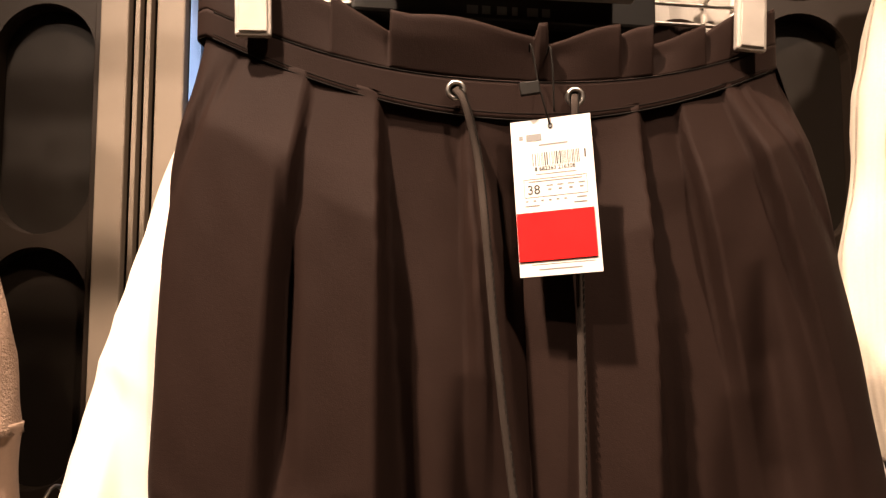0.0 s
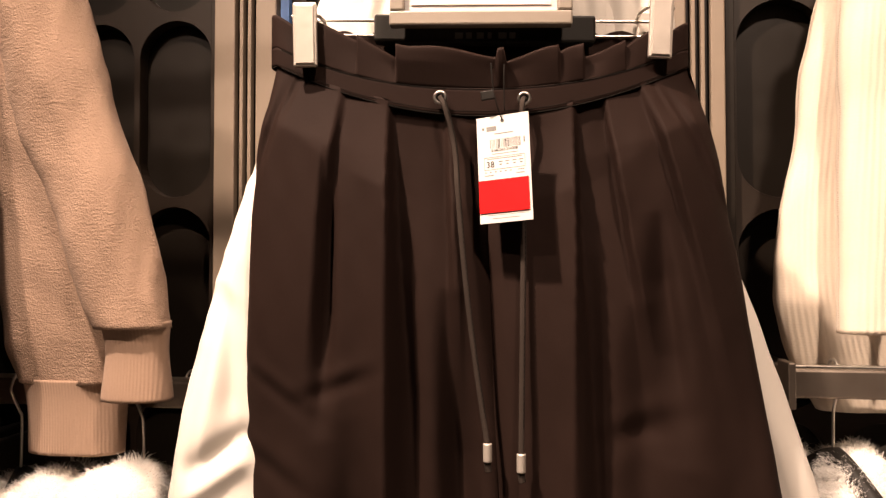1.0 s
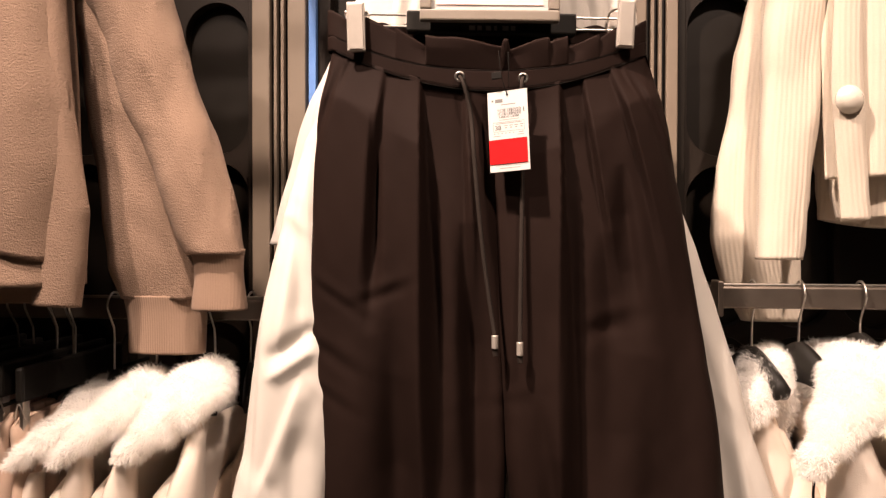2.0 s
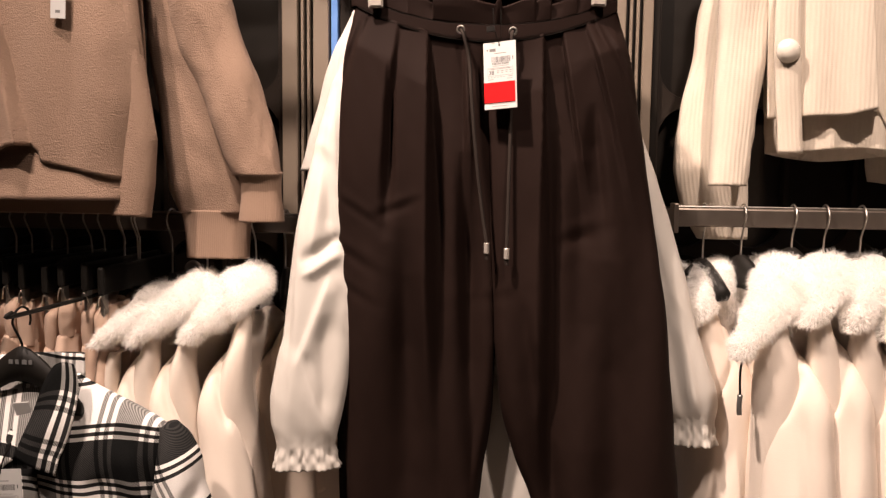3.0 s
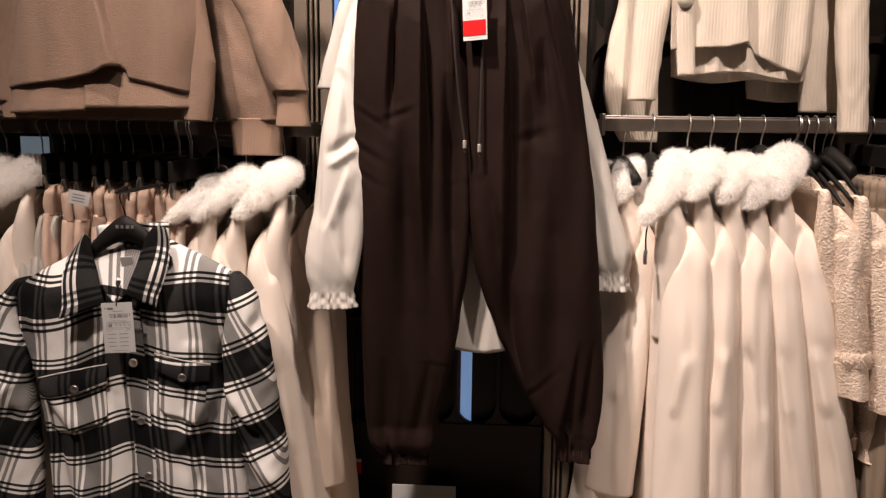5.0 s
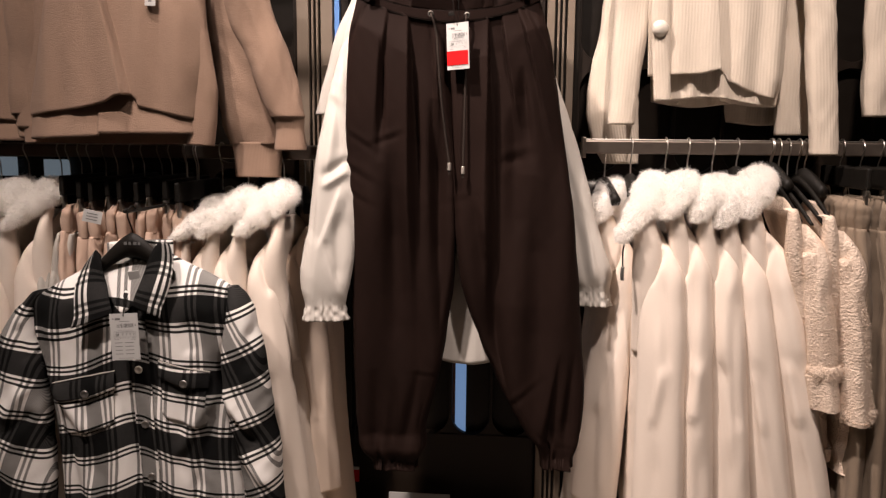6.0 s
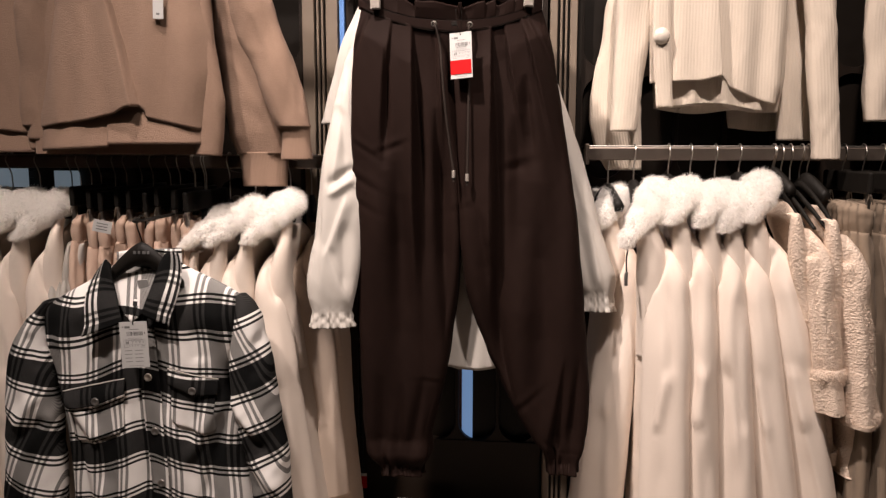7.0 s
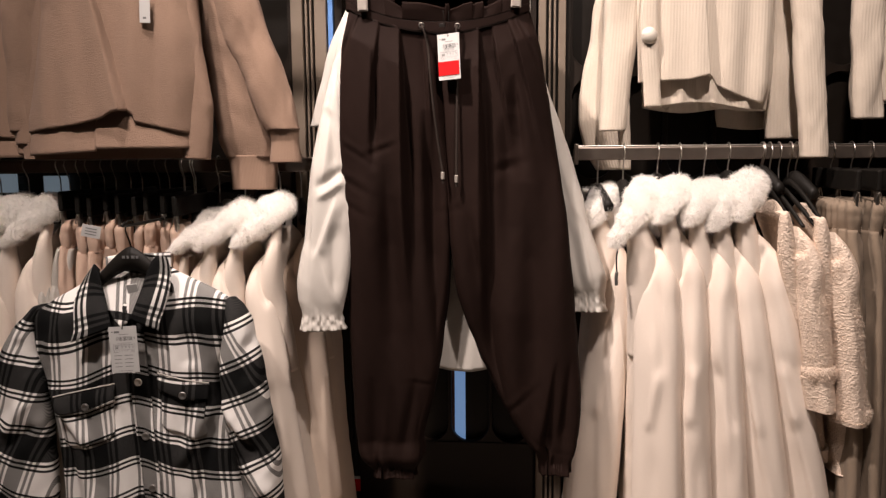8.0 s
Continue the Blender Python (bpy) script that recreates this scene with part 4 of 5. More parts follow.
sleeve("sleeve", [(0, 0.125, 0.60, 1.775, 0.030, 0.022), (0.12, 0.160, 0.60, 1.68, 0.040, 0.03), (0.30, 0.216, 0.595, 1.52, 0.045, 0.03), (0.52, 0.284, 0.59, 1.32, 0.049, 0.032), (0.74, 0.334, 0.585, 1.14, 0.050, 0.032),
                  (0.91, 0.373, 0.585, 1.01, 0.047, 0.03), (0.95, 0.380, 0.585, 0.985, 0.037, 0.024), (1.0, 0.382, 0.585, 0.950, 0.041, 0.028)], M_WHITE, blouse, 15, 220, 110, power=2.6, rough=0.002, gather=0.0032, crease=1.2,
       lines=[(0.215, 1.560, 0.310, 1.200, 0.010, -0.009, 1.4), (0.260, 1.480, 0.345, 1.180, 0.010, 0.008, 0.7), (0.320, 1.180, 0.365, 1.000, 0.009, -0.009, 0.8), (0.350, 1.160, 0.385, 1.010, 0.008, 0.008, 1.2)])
shoulder_hanger(blouse, CX, 0.60, 1.80, 8, 0.14, 0.05)
hook(CX, 0.60, 1.822, 1.79, 90, blouse, M_STEEL)

pleated_top = thing("pleated_top", (0.03, 0.665, 1.36), "white pleated short-sleeved top hanging behind the blouse", "top")
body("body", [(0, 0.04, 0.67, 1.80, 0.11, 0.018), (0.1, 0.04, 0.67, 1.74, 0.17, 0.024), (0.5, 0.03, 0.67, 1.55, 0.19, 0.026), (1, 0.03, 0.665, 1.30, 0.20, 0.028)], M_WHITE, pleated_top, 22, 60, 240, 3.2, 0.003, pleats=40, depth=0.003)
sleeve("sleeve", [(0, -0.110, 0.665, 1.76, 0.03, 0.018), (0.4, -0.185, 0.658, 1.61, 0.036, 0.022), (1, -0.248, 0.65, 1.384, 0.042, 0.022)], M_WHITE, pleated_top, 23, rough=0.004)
shoulder_hanger(pleated_top, 0.04, 0.67, 1.81, 8, 0.13, 0.05)
hook(0.04, 0.67, 1.822, 1.79, 90, pleated_top, M_STEEL)

# ---- beige sweatshirts on the upper rail ----


def strip_surface(name, fn, m, n, thick, material, parent, uv_fn, label=""):
    """A thin cloth sheet from fn(s, t), given a thickness."""
    verts = [fn(i / (m - 1), j / (n - 1)) for i in range(m) for j in range(n)]
    faces = [(i * n + j, i * n + j + 1, (i + 1) * n + j + 1, (i + 1) * n + j) for i in range(m - 1) for j in range(n - 1)]
    ob = part(name, verts, faces, material, parent, label, uv=uv_fn(verts))
    solid = ob.modifiers.new("thickness", "SOLIDIFY")
    solid.thickness, solid.offset = thick, 0
    return ob


def fleece_sheet(name, y, left, right, hem, top, bow, ridge, seed, parent, label="", flare=0.0, wave=0.006, material=M_BEIGE):
    """One hanging panel of a knitted top. left, right: rows of z, x; hem: rows of x, z."""
    lz, lx = zip(*left)
    rz, rx = zip(*right)
    hx, hz = zip(*hem)

    def fn(s, t):
        x_low = np.interp(hem_z0, lz, lx) + (np.interp(hem_z0, rz, rx) - np.interp(hem_z0, lz, lx)) * t
        z = top + (float(np.interp(x_low, hx, hz)) - top) * s
        xl, xr = float(np.interp(z, lz, lx)), float(np.interp(z, rz, rx))
        x = xl + (xr - xl) * t
        e = abs(2 * t - 1)
        q = y - bow * (1 - e ** 3) + 0.55 * bow * e ** 12
        low = 1 - min(1.0, max(0.0, (z - hem_z0) / 0.5))
        q += wave * (0.3 + 0.7 * low) * float(waves(np.array(x), np.array(z), seed, 0.11, 4, 9.0)) + 0.0007 * float(waves(np.array(x), np.array(z), seed + 4, 0.05, 4, 1.5)) - flare * max(0.0, 1 - (z - hem_z0) / 0.09)
        if ridge:
            x0, x1, high = ridge
            line = x1 + (x0 - x1) * (z - hem_z0) / 0.25
            w = (line - x)
            edge = min(1.0, max(0.0, w / 0.004 + 0.5))
            q -= high * (0.25 + 0.75 * low) * (edge * math.exp(-max(0.0, w) / 0.055) - 0.3 * (1 - edge) * math.exp(-max(0.0, -w) / 0.03))
        return (x, q, z)

    hem_z0 = min(hz)
    return strip_surface(name, fn, 90, 200, 0.0035, material, parent, lambda vv: np.array([(p[0], p[2]) for p in vv]), label)


def shoulder_sides(x, half, z_low, wide):
    """Left and right outline from the hem up to the neck."""
    return ([(z_low, x - half * wide), (1.60, x - half * 0.92), (1.86, x - half * 0.92), (1.93, x - half * 0.72), (1.965, x - half * 0.42)],
            [(z_low, x + half * wide), (1.60, x + half * 1.0), (1.86, x + half * 0.92), (1.93, x + half * 0.72), (1.965, x + half * 0.42)])


def sweatshirt(x, y, z_hem, half, seed, label, sleeves, hem_rows, split=None, outline=None):
    top = 2.0
    ob = thing("sweatshirt", (x, y, z_hem), label, "sweatshirt", "beige sweatshirts")

    left, right = shoulder_sides(x, half, z_hem, 1.04)
    if outline is not None:
        left, right = outline
    if split is not None:
        at, rise = split
        front_hem = [(x - half * 1.1, z_hem - 0.008), (at - 0.110, z_hem + 0.008), (at - 0.055, z_hem + 0.021), (at - 0.030, z_hem + rise + 0.008), (at - 0.005, z_hem + rise + 0.010), (at + 0.010, z_hem + rise), (at + 0.014, z_hem + 0.012), (x + half * 0.9, z_hem - 0.012), (x + half * 1.1, z_hem - 0.016)]
        fleece_sheet("front_panel", y - 0.014, left, right, front_hem, 1.965, 0.026, (at - 0.045, at + 0.012, 0.028), seed, ob, wave=0.011)
        step = [(x - half * 1.1, z_hem - 0.058), (at - 0.075, z_hem - 0.050), (at - 0.073, z_hem - 0.044), (x + half * 1.1, z_hem - 0.044)]
        fleece_sheet("back_panel", y - 0.002, left, right, step, 1.965, 0.026, (at - 0.075, at - 0.074, -0.004), seed, ob, flare=0.014)
    else:
        fleece_sheet("front_panel", y - 0.012, left, right, [(x - half, z_hem), (x + half, z_hem)], 1.965, 0.014, None, seed, ob)
        fleece_sheet("back_panel", y + 0.014, left, right, [(x - half, z_hem - 0.01), (x + half, z_hem - 0.01)], 1.965, -0.006, None, seed + 2, ob)
    for keys, cuff in sleeves:
        sl = sleeve("sleeve", keys, M_BEIGE, ob, seed + 5, 90, 64, rough=0.006)
        sleeve("rib_cuff", cuff, M_RIB, sl, seed + 6, 24, 64, rough=0.0015, label="ribbed cuff")
    if hem_rows:
        body("rib_hem", hem_rows, M_RIB, ob, seed, 20, 140, 2.8, 0.003, 0.13, label="ribbed hem band")
    shoulder_hanger(ob, x, y, 1.985, 0, half * 0.8, 0.045)
    hook(x, 0.50, 2.043, 1.97, 90, ob, M_STEEL)
    return ob


first = sweatshirt(-0.672, 0.432, 1.378, 0.186, 3, "beige brushed fleece sweatshirt with a split curved hem", [
    ([(0, -0.505, 0.50, 1.90, 0.045, 0.04), (0.2, -0.470, 0.515, 1.80, 0.058, 0.042), (0.5, -0.412, 0.525, 1.62, 0.056, 0.040), (0.8, -0.343, 0.520, 1.46, 0.047, 0.036), (1, -0.315, 0.515, 1.373, 0.039, 0.032)],
     [(0, -0.314, 0.515, 1.380, 0.036, 0.028), (0.15, -0.313, 0.515, 1.368, 0.033, 0.025), (1, -0.312, 0.515, 1.300, 0.036, 0.026)]),
    ([(0, -0.86, 0.46, 1.88, 0.05, 0.04), (0.4, -0.885, 0.48, 1.66, 0.055, 0.04), (1, -0.905, 0.49, 1.375, 0.045, 0.035)],
     [(0, -0.905, 0.49, 1.38, 0.04, 0.03), (1, -0.905, 0.49, 1.325, 0.036, 0.028)])], None, split=(-0.625, 0.026), outline=(
    [(1.36, -0.872), (1.40, -0.870), (1.632, -0.821), (1.86, -0.842), (1.93, -0.80), (1.965, -0.75)],
    [(1.30, -0.494), (1.364, -0.491), (1.40, -0.486), (1.485, -0.468), (1.566, -0.470), (1.629, -0.483), (1.86, -0.50), (1.93, -0.54), (1.965, -0.59)]))
sweatshirt(-0.70, 0.470, 1.345, 0.215, 9, "beige fleece sweatshirt hanging behind another one", [
    ([(0, -0.50, 0.53, 1.88, 0.045, 0.035), (0.3, -0.465, 0.535, 1.72, 0.056, 0.038), (0.7, -0.430, 0.540, 1.50, 0.066, 0.036), (0.92, -0.405, 0.545, 1.345, 0.066, 0.034), (1, -0.400, 0.545, 1.312, 0.061, 0.030)],
     [(0, -0.400, 0.545, 1.317, 0.059, 0.028), (0.2, -0.399, 0.545, 1.303, 0.057, 0.026), (1, -0.398, 0.545, 1.238, 0.053, 0.026)])],
    [(0, -0.70, 0.470, 1.349, 0.217, 0.031), (0.3, -0.70, 0.470, 1.338, 0.215, 0.031), (1, -0.70, 0.470, 1.312, 0.213, 0.031)])
sweatshirt(-1.02, 0.50, 1.36, 0.20, 14, "beige fleece sweatshirt at the end of the row", [
    ([(0, -0.85, 0.53, 1.88, 0.045, 0.035), (0.5, -0.84, 0.54, 1.60, 0.05, 0.036), (1, -0.845, 0.54, 1.38, 0.042, 0.034)],
     [(0, -0.845, 0.54, 1.384, 0.04, 0.03), (1, -0.845, 0.54, 1.325, 0.038, 0.028)])], None, split=(-1.05, 0.02))
# loose side panel of the first sweatshirt
fleece_sheet("side_panel", 0.436, [(1.30, -0.520), (1.80, -0.520)], [(1.308, -0.463), (1.36, -0.455), (1.427, -0.450), (1.566, -0.470), (1.80, -0.49)], [(-0.52, 1.311), (-0.46, 1.308)], 1.75, 0.012, None, 44, first)
size_label = thing("size_label", (-0.60, 0.385, 1.60), "small white size label hanging on a sweatshirt", "label")
bm_part("card", move(box(-0.011, 0.011, -0.0004, 0.0004, -0.028, 0.028, 0.0002), pose(-0.566, 0.386, 1.624, 0, 2, 6)), M_CARD, size_label)
for k in range(1):
    bm_part("print_bar", move(box(-0.004, 0.003, -0.0006, -0.0004, -0.02 + k * 0.011, -0.016 + k * 0.011), pose(-0.566, 0.386, 1.624, 0, 2, 6)), M_GREY_INK, size_label)

# ---- cream cardigans on the upper rail ----


def cardigan(x, y, z_hem, half, seed, label, sleeves, tilt=0.0, depth=0.04):
    ob = thing("cardigan", (x, y, z_hem), label, "cardigan", "cream cardigans")

    def edit(v):
        k = np.clip((z_hem + 0.25 - v[:, 2]) / 0.25, 0, 1)
        v[:, 2] += k * tilt * (v[:, 0] - x) + k**2 * 0.006 * np.sin((v[:, 0] - x) * 26 + seed)
        return v

    body("body", [(0, x, y, 1.965, half * 0.45, 0.016), (0.07, x, y, 1.92, half * 0.78, 0.024), (0.4, x, y, 1.72, half, depth), (0.85, x, y, z_hem + 0.05, half * 1.02, depth), (1, x, y, z_hem, half * 0.96, depth * 0.95)],
         M_KNIT, ob, seed, 90, 160, 2.8, 0.008, 0.11, edit=edit)
    for keys in sleeves:
        sleeve("sleeve", keys, M_KNIT, ob, seed + 2, 90, 64, rough=0.005, power=2.6)
    shoulder_hanger(ob, x, y, 1.985, 0, half * 0.85, 0.045)
    hook(x, 0.69, 2.043, 1.97, 90, ob, M_STEEL)
    return ob


card = cardigan(0.650, 0.655, 1.421, 0.136, 2, "cream ribbed cardigan with a large pearl button", [
    [(0, 0.475, 0.66, 1.90, 0.04, 0.03), (0.4, 0.455, 0.65, 1.66, 0.040, 0.028), (1, 0.437, 0.640, 1.366, 0.030, 0.022)],
    [(0, 0.81, 0.64, 1.90, 0.03, 0.03), (0.4, 0.845, 0.62, 1.68, 0.032, 0.026), (0.9, 0.876, 0.605, 1.34, 0.031, 0.022), (1, 0.878, 0.605, 1.302, 0.030, 0.020)]], tilt=-0.05)
fleece_sheet("front_panel", 0.622, [(1.40, 0.494), (1.66, 0.484), (1.86, 0.52), (1.965, 0.60)], [(1.40, 0.762), (1.468, 0.778), (1.655, 0.784), (1.86, 0.77), (1.965, 0.71)],
             [(0.48, 1.474), (0.600, 1.478), (0.634, 1.487), (0.648, 1.484), (0.658, 1.464), (0.700, 1.444), (0.761, 1.424), (0.79, 1.434)], 1.96, 0.018, (0.628, 0.650, 0.018), 58, card, "ribbed front with an uneven hem", wave=0.012, material=M_KNIT)
plk = [(0, 0.520, 0.612, 1.93, 0.016, 0.008), (0.6, 0.508, 0.604, 1.60, 0.020, 0.009), (1, 0.522, 0.606, 1.418, 0.020, 0.009)]
sleeve("placket", plk, M_KNIT, card, 77, rough=0.002, label="ribbed button band")
v, f = dome(0.0185, 0.013)
part("button", placed(v, pose(0.507, 0.595, 1.576, 0, 0, 6)), f, M_BUTTON, card, "large pearl button")
cardigan(0.66, 0.72, 1.415, 0.150, 6, "cream ribbed cardigan behind another one", [
    [(0, 0.49, 0.73, 1.90, 0.03, 0.028), (0.5, 0.432, 0.72, 1.60, 0.045, 0.026), (0.9, 0.432, 0.715, 1.34, 0.058, 0.022), (1, 0.45, 0.715, 1.274, 0.042, 0.018)],
    [(0, 0.82, 0.72, 1.90, 0.03, 0.028), (0.5, 0.845, 0.705, 1.62, 0.042, 0.026), (1, 0.85, 0.70, 1.345, 0.05, 0.02)]], tilt=-0.02, depth=0.03)
cardigan(0.80, 0.77, 1.375, 0.10, 11, "cream knitted cardigan at the back of the row", [], tilt=0.03, depth=0.022)
cardigan(1.16, 0.67, 1.43, 0.15, 13, "cream knitted cardigan hanging at the end of the row", [
    [(0, 1.02, 0.66, 1.90, 0.03, 0.03), (0.5, 0.995, 0.65, 1.62, 0.034, 0.026), (1, 1.008, 0.645, 1.388, 0.031, 0.022)]])

# ---- coats with fur collars ----


def fur(name, keys, parent, seed, strands, length, material=M_FUR, label="", comb=(-0.1, -0.05, -0.3), lump=0.006):
    """A soft roll of fur: a lumpy core with thousands of fine hairs, combed one way and gathered in tufts."""
    def lumps(a, x, y, z):
        return lump * waves(x + y, z, seed, 0.05, 5, 0.9) + lump * 0.4 * waves(x - y, z, seed + 2, 0.018, 5, 1.0)

    v, f, uv = tube(keys, 34, 40, 2.0, lumps, 0.004)
    quads = np.array([q for q in f if len(q) == 4])
    rng = np.random.default_rng(seed)
    a, b, c, d = (v[quads[:, k]] for k in range(4))
    nrm = np.cross(b - a, d - a)
    area = np.linalg.norm(nrm, axis=1)
    pick = rng.choice(len(quads), strands, p=area / area.sum())
    s, t = rng.random((strands, 1)), rng.random((strands, 1))
    p = (a[pick] * (1 - s) + b[pick] * s) * (1 - t) + (d[pick] * (1 - s) + c[pick] * s) * t
    n = nrm[pick] / np.maximum(area[pick][:, None], 1e-9)
    n = np.where(((n * (p - v.mean(axis=0))).sum(axis=1) < 0)[:, None], -n, n)
    unit = lambda q: q / np.maximum(np.linalg.norm(q, axis=1, keepdims=True), 1e-9)
    tuft = np.stack([np.sin(p[:, 0] * 230 + 3 * np.sin(p[:, 2] * 90)), np.sin(p[:, 1] * 210 + p[:, 2] * 130), np.sin(p[:, 2] * 240 + 2 * np.sin(p[:, 0] * 110))], axis=1) * 0.16
    way = unit(n + tuft + np.array(comb) + rng.normal(0, 0.34, (strands, 3)))
    ln = length * rng.uniform(0.55, 1.25, (strands, 1)) * (1 + 0.3 * np.sin(p[:, :1] * 120 + p[:, 2:] * 95))
    side = unit(np.cross(way, rng.normal(0, 1, (strands, 3)))) * 0.00034
    bend = p + way * ln * 0.6
    tip = bend + unit(way + np.array(comb) * 0.7 + np.array([0, 0, -0.35])) * ln * 0.5
    hair = np.stack([p - side, p + side, bend + side * 0.7, bend - side * 0.7, tip], axis=1).reshape(-1, 3)
    i = len(v) + 5 * np.arange(strands)
    faces = f + np.stack([i, i + 1, i + 2, i + 3], axis=1).tolist() + np.stack([i + 3, i + 2, i + 4], axis=1).tolist()
    return part(name, np.concatenate([v, hair]), faces, material, parent, label)


def coat(x, top, foot, seed, rail, label, group, y=0.60, deep=0.16, wide=0.040, face=-1, material=M_COAT, collar=1.0, droop=0.04, hem=0.18, sleeve_end=0.46, name="coat", hook_x=None, front=None):
    """A coat hung side-on. x, top: the top of its shoulder; foot: where the sleeve hangs at knee height; face: the side turned to the aisle."""
    rail_y, rail_z = rail
    ob = thing(name, (x, y, hem), label, name, group)
    rng = random.Random(seed)
    front = y - deep if front is None else front
    hook_x = x - 0.02 if hook_x is None else hook_x
    cap = top - 0.05

    def xx(z):
        k = np.clip((cap - z) / (cap - 0.53), -0.2, 1.6)
        return x + 0.028 * -face * min(1.0, max(0.0, (top - z) / 0.07)) + (foot - x - 0.028 * -face) * k

    body("body", [(0, x, y, top + 0.03, 0.006, deep * 0.30), (0.05, x, y, top, wide * 0.40, deep * 0.60), (0.12, xx(top - 0.07), y, top - 0.07, wide * 0.68, deep * 0.68), (0.24, xx(top - 0.17), y, top - 0.17, wide * 0.86, deep * 0.74),
                  (0.6, xx(top - 0.5), y, top - 0.52, wide * 0.92, deep * 0.74), (1, xx(hem), y, hem, wide * 1.1, deep * 0.78)], material, ob, seed, 80, 80, 3.0, 0.004, 0.09)
    # the front's shoulder and lapel run from the collar to the sleeve seam
    sleeve("shoulder", [(0, x - 0.012 * -face, front + 0.044, top + (0.045 if collar else 0.008), 0.010, 0.018), (0.25, x - 0.006 * -face, front + 0.030, top + 0.002, wide * 0.36, 0.028), (0.55, xx(cap) - 0.014 * -face, front + 0.034, cap - 0.035, wide * 0.66, 0.032),
                        (1, xx(cap - 0.25) - 0.010 * -face, front + 0.064, cap - 0.25, wide * 0.74, 0.034)], material, ob, seed + 2, 60, 48, rough=0.002, crease=0.3, twist=face * 0.35)
    crown = 0.55 if material is M_TWEED else 0.14
    sx, sy = 0.006 * -face, front + 0.022
    seam = [(xx(cap - 0.02) - 0.5 * wide * -face, cap - 0.085, xx(cap) + 0.2 * wide * -face, cap - 0.006, 0.006, -0.006, 1.0)]
    bends = seam + [(xx(z0) + rng.uniform(-0.012, 0.012), z0, xx(z1) + rng.uniform(-0.02, 0.02), z1, rng.uniform(0.008, 0.014), rng.uniform(0.003, 0.0065) * rng.choice((1, 1, -1)), rng.uniform(0.6, 1.5))
             for z0, z1 in ((cap - 0.06, cap - 0.26), (cap - 0.16, cap - 0.48), (cap - 0.26, cap - 0.40), (cap - 0.32, cap - 0.62))]

    def fold(a, px, py, pz):
        return 0.0014 * waves(px + 0.4 * py, pz, seed + 3, 0.09, 4, 3.0) + creases(px, pz, bends) * np.clip(-np.sin(a) * 2, 0, 1)

    v, f, uv = tube([(0, xx(cap + 0.03) + sx, sy + 0.016, cap + 0.026, wide * crown, 0.010), (0.04, xx(cap + 0.01) + sx, sy + 0.008, cap + 0.004, wide * max(0.36, crown + 0.25), 0.018), (0.11, xx(cap - 0.04) + sx, sy, cap - 0.040, wide * max(0.64, crown + 0.42), 0.026), (0.25, xx(cap - 0.13) + sx, sy - 0.003, cap - 0.13, wide * 0.86, 0.030),
                     (0.6, xx(cap - 0.36) + sx, sy - 0.004, cap - 0.36, wide * 0.98, 0.031), (1, xx(sleeve_end) + sx + rng.uniform(-0.004, 0.004), sy - 0.006, sleeve_end, wide * 1.06, 0.031)], 110, 64, 2.5, fold, 0.006, face * 0.55)
    part("sleeve", v, f, material, ob, uv=uv)
    if material is M_TWEED:
        ex = xx(sleeve_end) + sx
        fur("fringed_cuff", [(0, ex, sy - 0.006, sleeve_end + 0.024, wide * 1.12, 0.033), (0.5, ex, sy - 0.006, sleeve_end + 0.010, wide * 1.18, 0.036), (1, ex, sy - 0.006, sleeve_end - 0.004, wide * 1.12, 0.033)], ob, seed + 8, 2200, 0.007, M_TWEED, "fringed cuff", (0, 0, -0.4), 0.002)
        # loose loops of yarn stand off the sleeve
        fur("yarn_surface", [(0, xx(cap) + sx, sy, cap - 0.03, wide * 0.62, 0.027), (0.2, xx(cap - 0.13) + sx, sy - 0.003, cap - 0.13, wide * 0.92, 0.0315), (0.6, xx(cap - 0.3) + sx, sy - 0.004, cap - 0.3, wide * 1.03, 0.0315), (1, ex, sy - 0.006, sleeve_end + 0.02, wide * 1.11, 0.0315)],
            ob, seed + 9, 7000, 0.0042, M_TWEED, "nubbly yarn surface", (0, 0, -0.1), 0.0015)
    if collar:
        k, fy = collar, front + 0.012
        low = -0.034 if 0.05 < droop < 0.07 else 0.0
        k_wide = 1.1 * k if face > 0 else k
        drop = lambda share: top + (0.100 + (low - 0.100) * share) * k
        fur("fur_collar", [(0, x + 0.012, fy + 0.062, drop(0.0), 0.012 * k_wide, 0.020), (0.14, x + 0.009, fy + 0.052, drop(0.11), 0.027 * k_wide, 0.034), (0.40, x + 0.002, fy + 0.030, drop(0.34), 0.034 * k_wide, 0.036), (0.68, x - 0.35 * droop, fy + 0.008, drop(0.62), 0.028 * k_wide, 0.028),
                           (0.88, x - 0.75 * droop, fy - 0.006, drop(0.85), 0.018 * k_wide, 0.018), (1, x - droop, fy - 0.012, drop(1.0), 0.008 * k_wide, 0.010)], ob, seed, int(13000 * k), 0.0095, label="fluffy white fur collar")
        fur("fur_collar", [(0, hook_x - 0.024, y + 0.02, top + 0.085, 0.016, 0.03), (0.3, hook_x - 0.026, y + 0.035, top + 0.066, 0.030, 0.05), (0.7, hook_x - 0.028, y + 0.03, top + 0.02, 0.032, 0.05), (1, hook_x - 0.028, y + 0.03, top - 0.04, 0.020, 0.03)], ob, seed + 1, 5000, 0.0095, label="fluffy white fur collar")
    shoulder_hanger(ob, hook_x, rail_y, top + 0.104, -72, 0.070, 0.04, 0.0085, 0.055)
    hook(hook_x, rail_y, rail_z + 0.006, top + 0.09, 90, ob, M_STEEL, rng.uniform(-0.05, 0.06))
    return ob


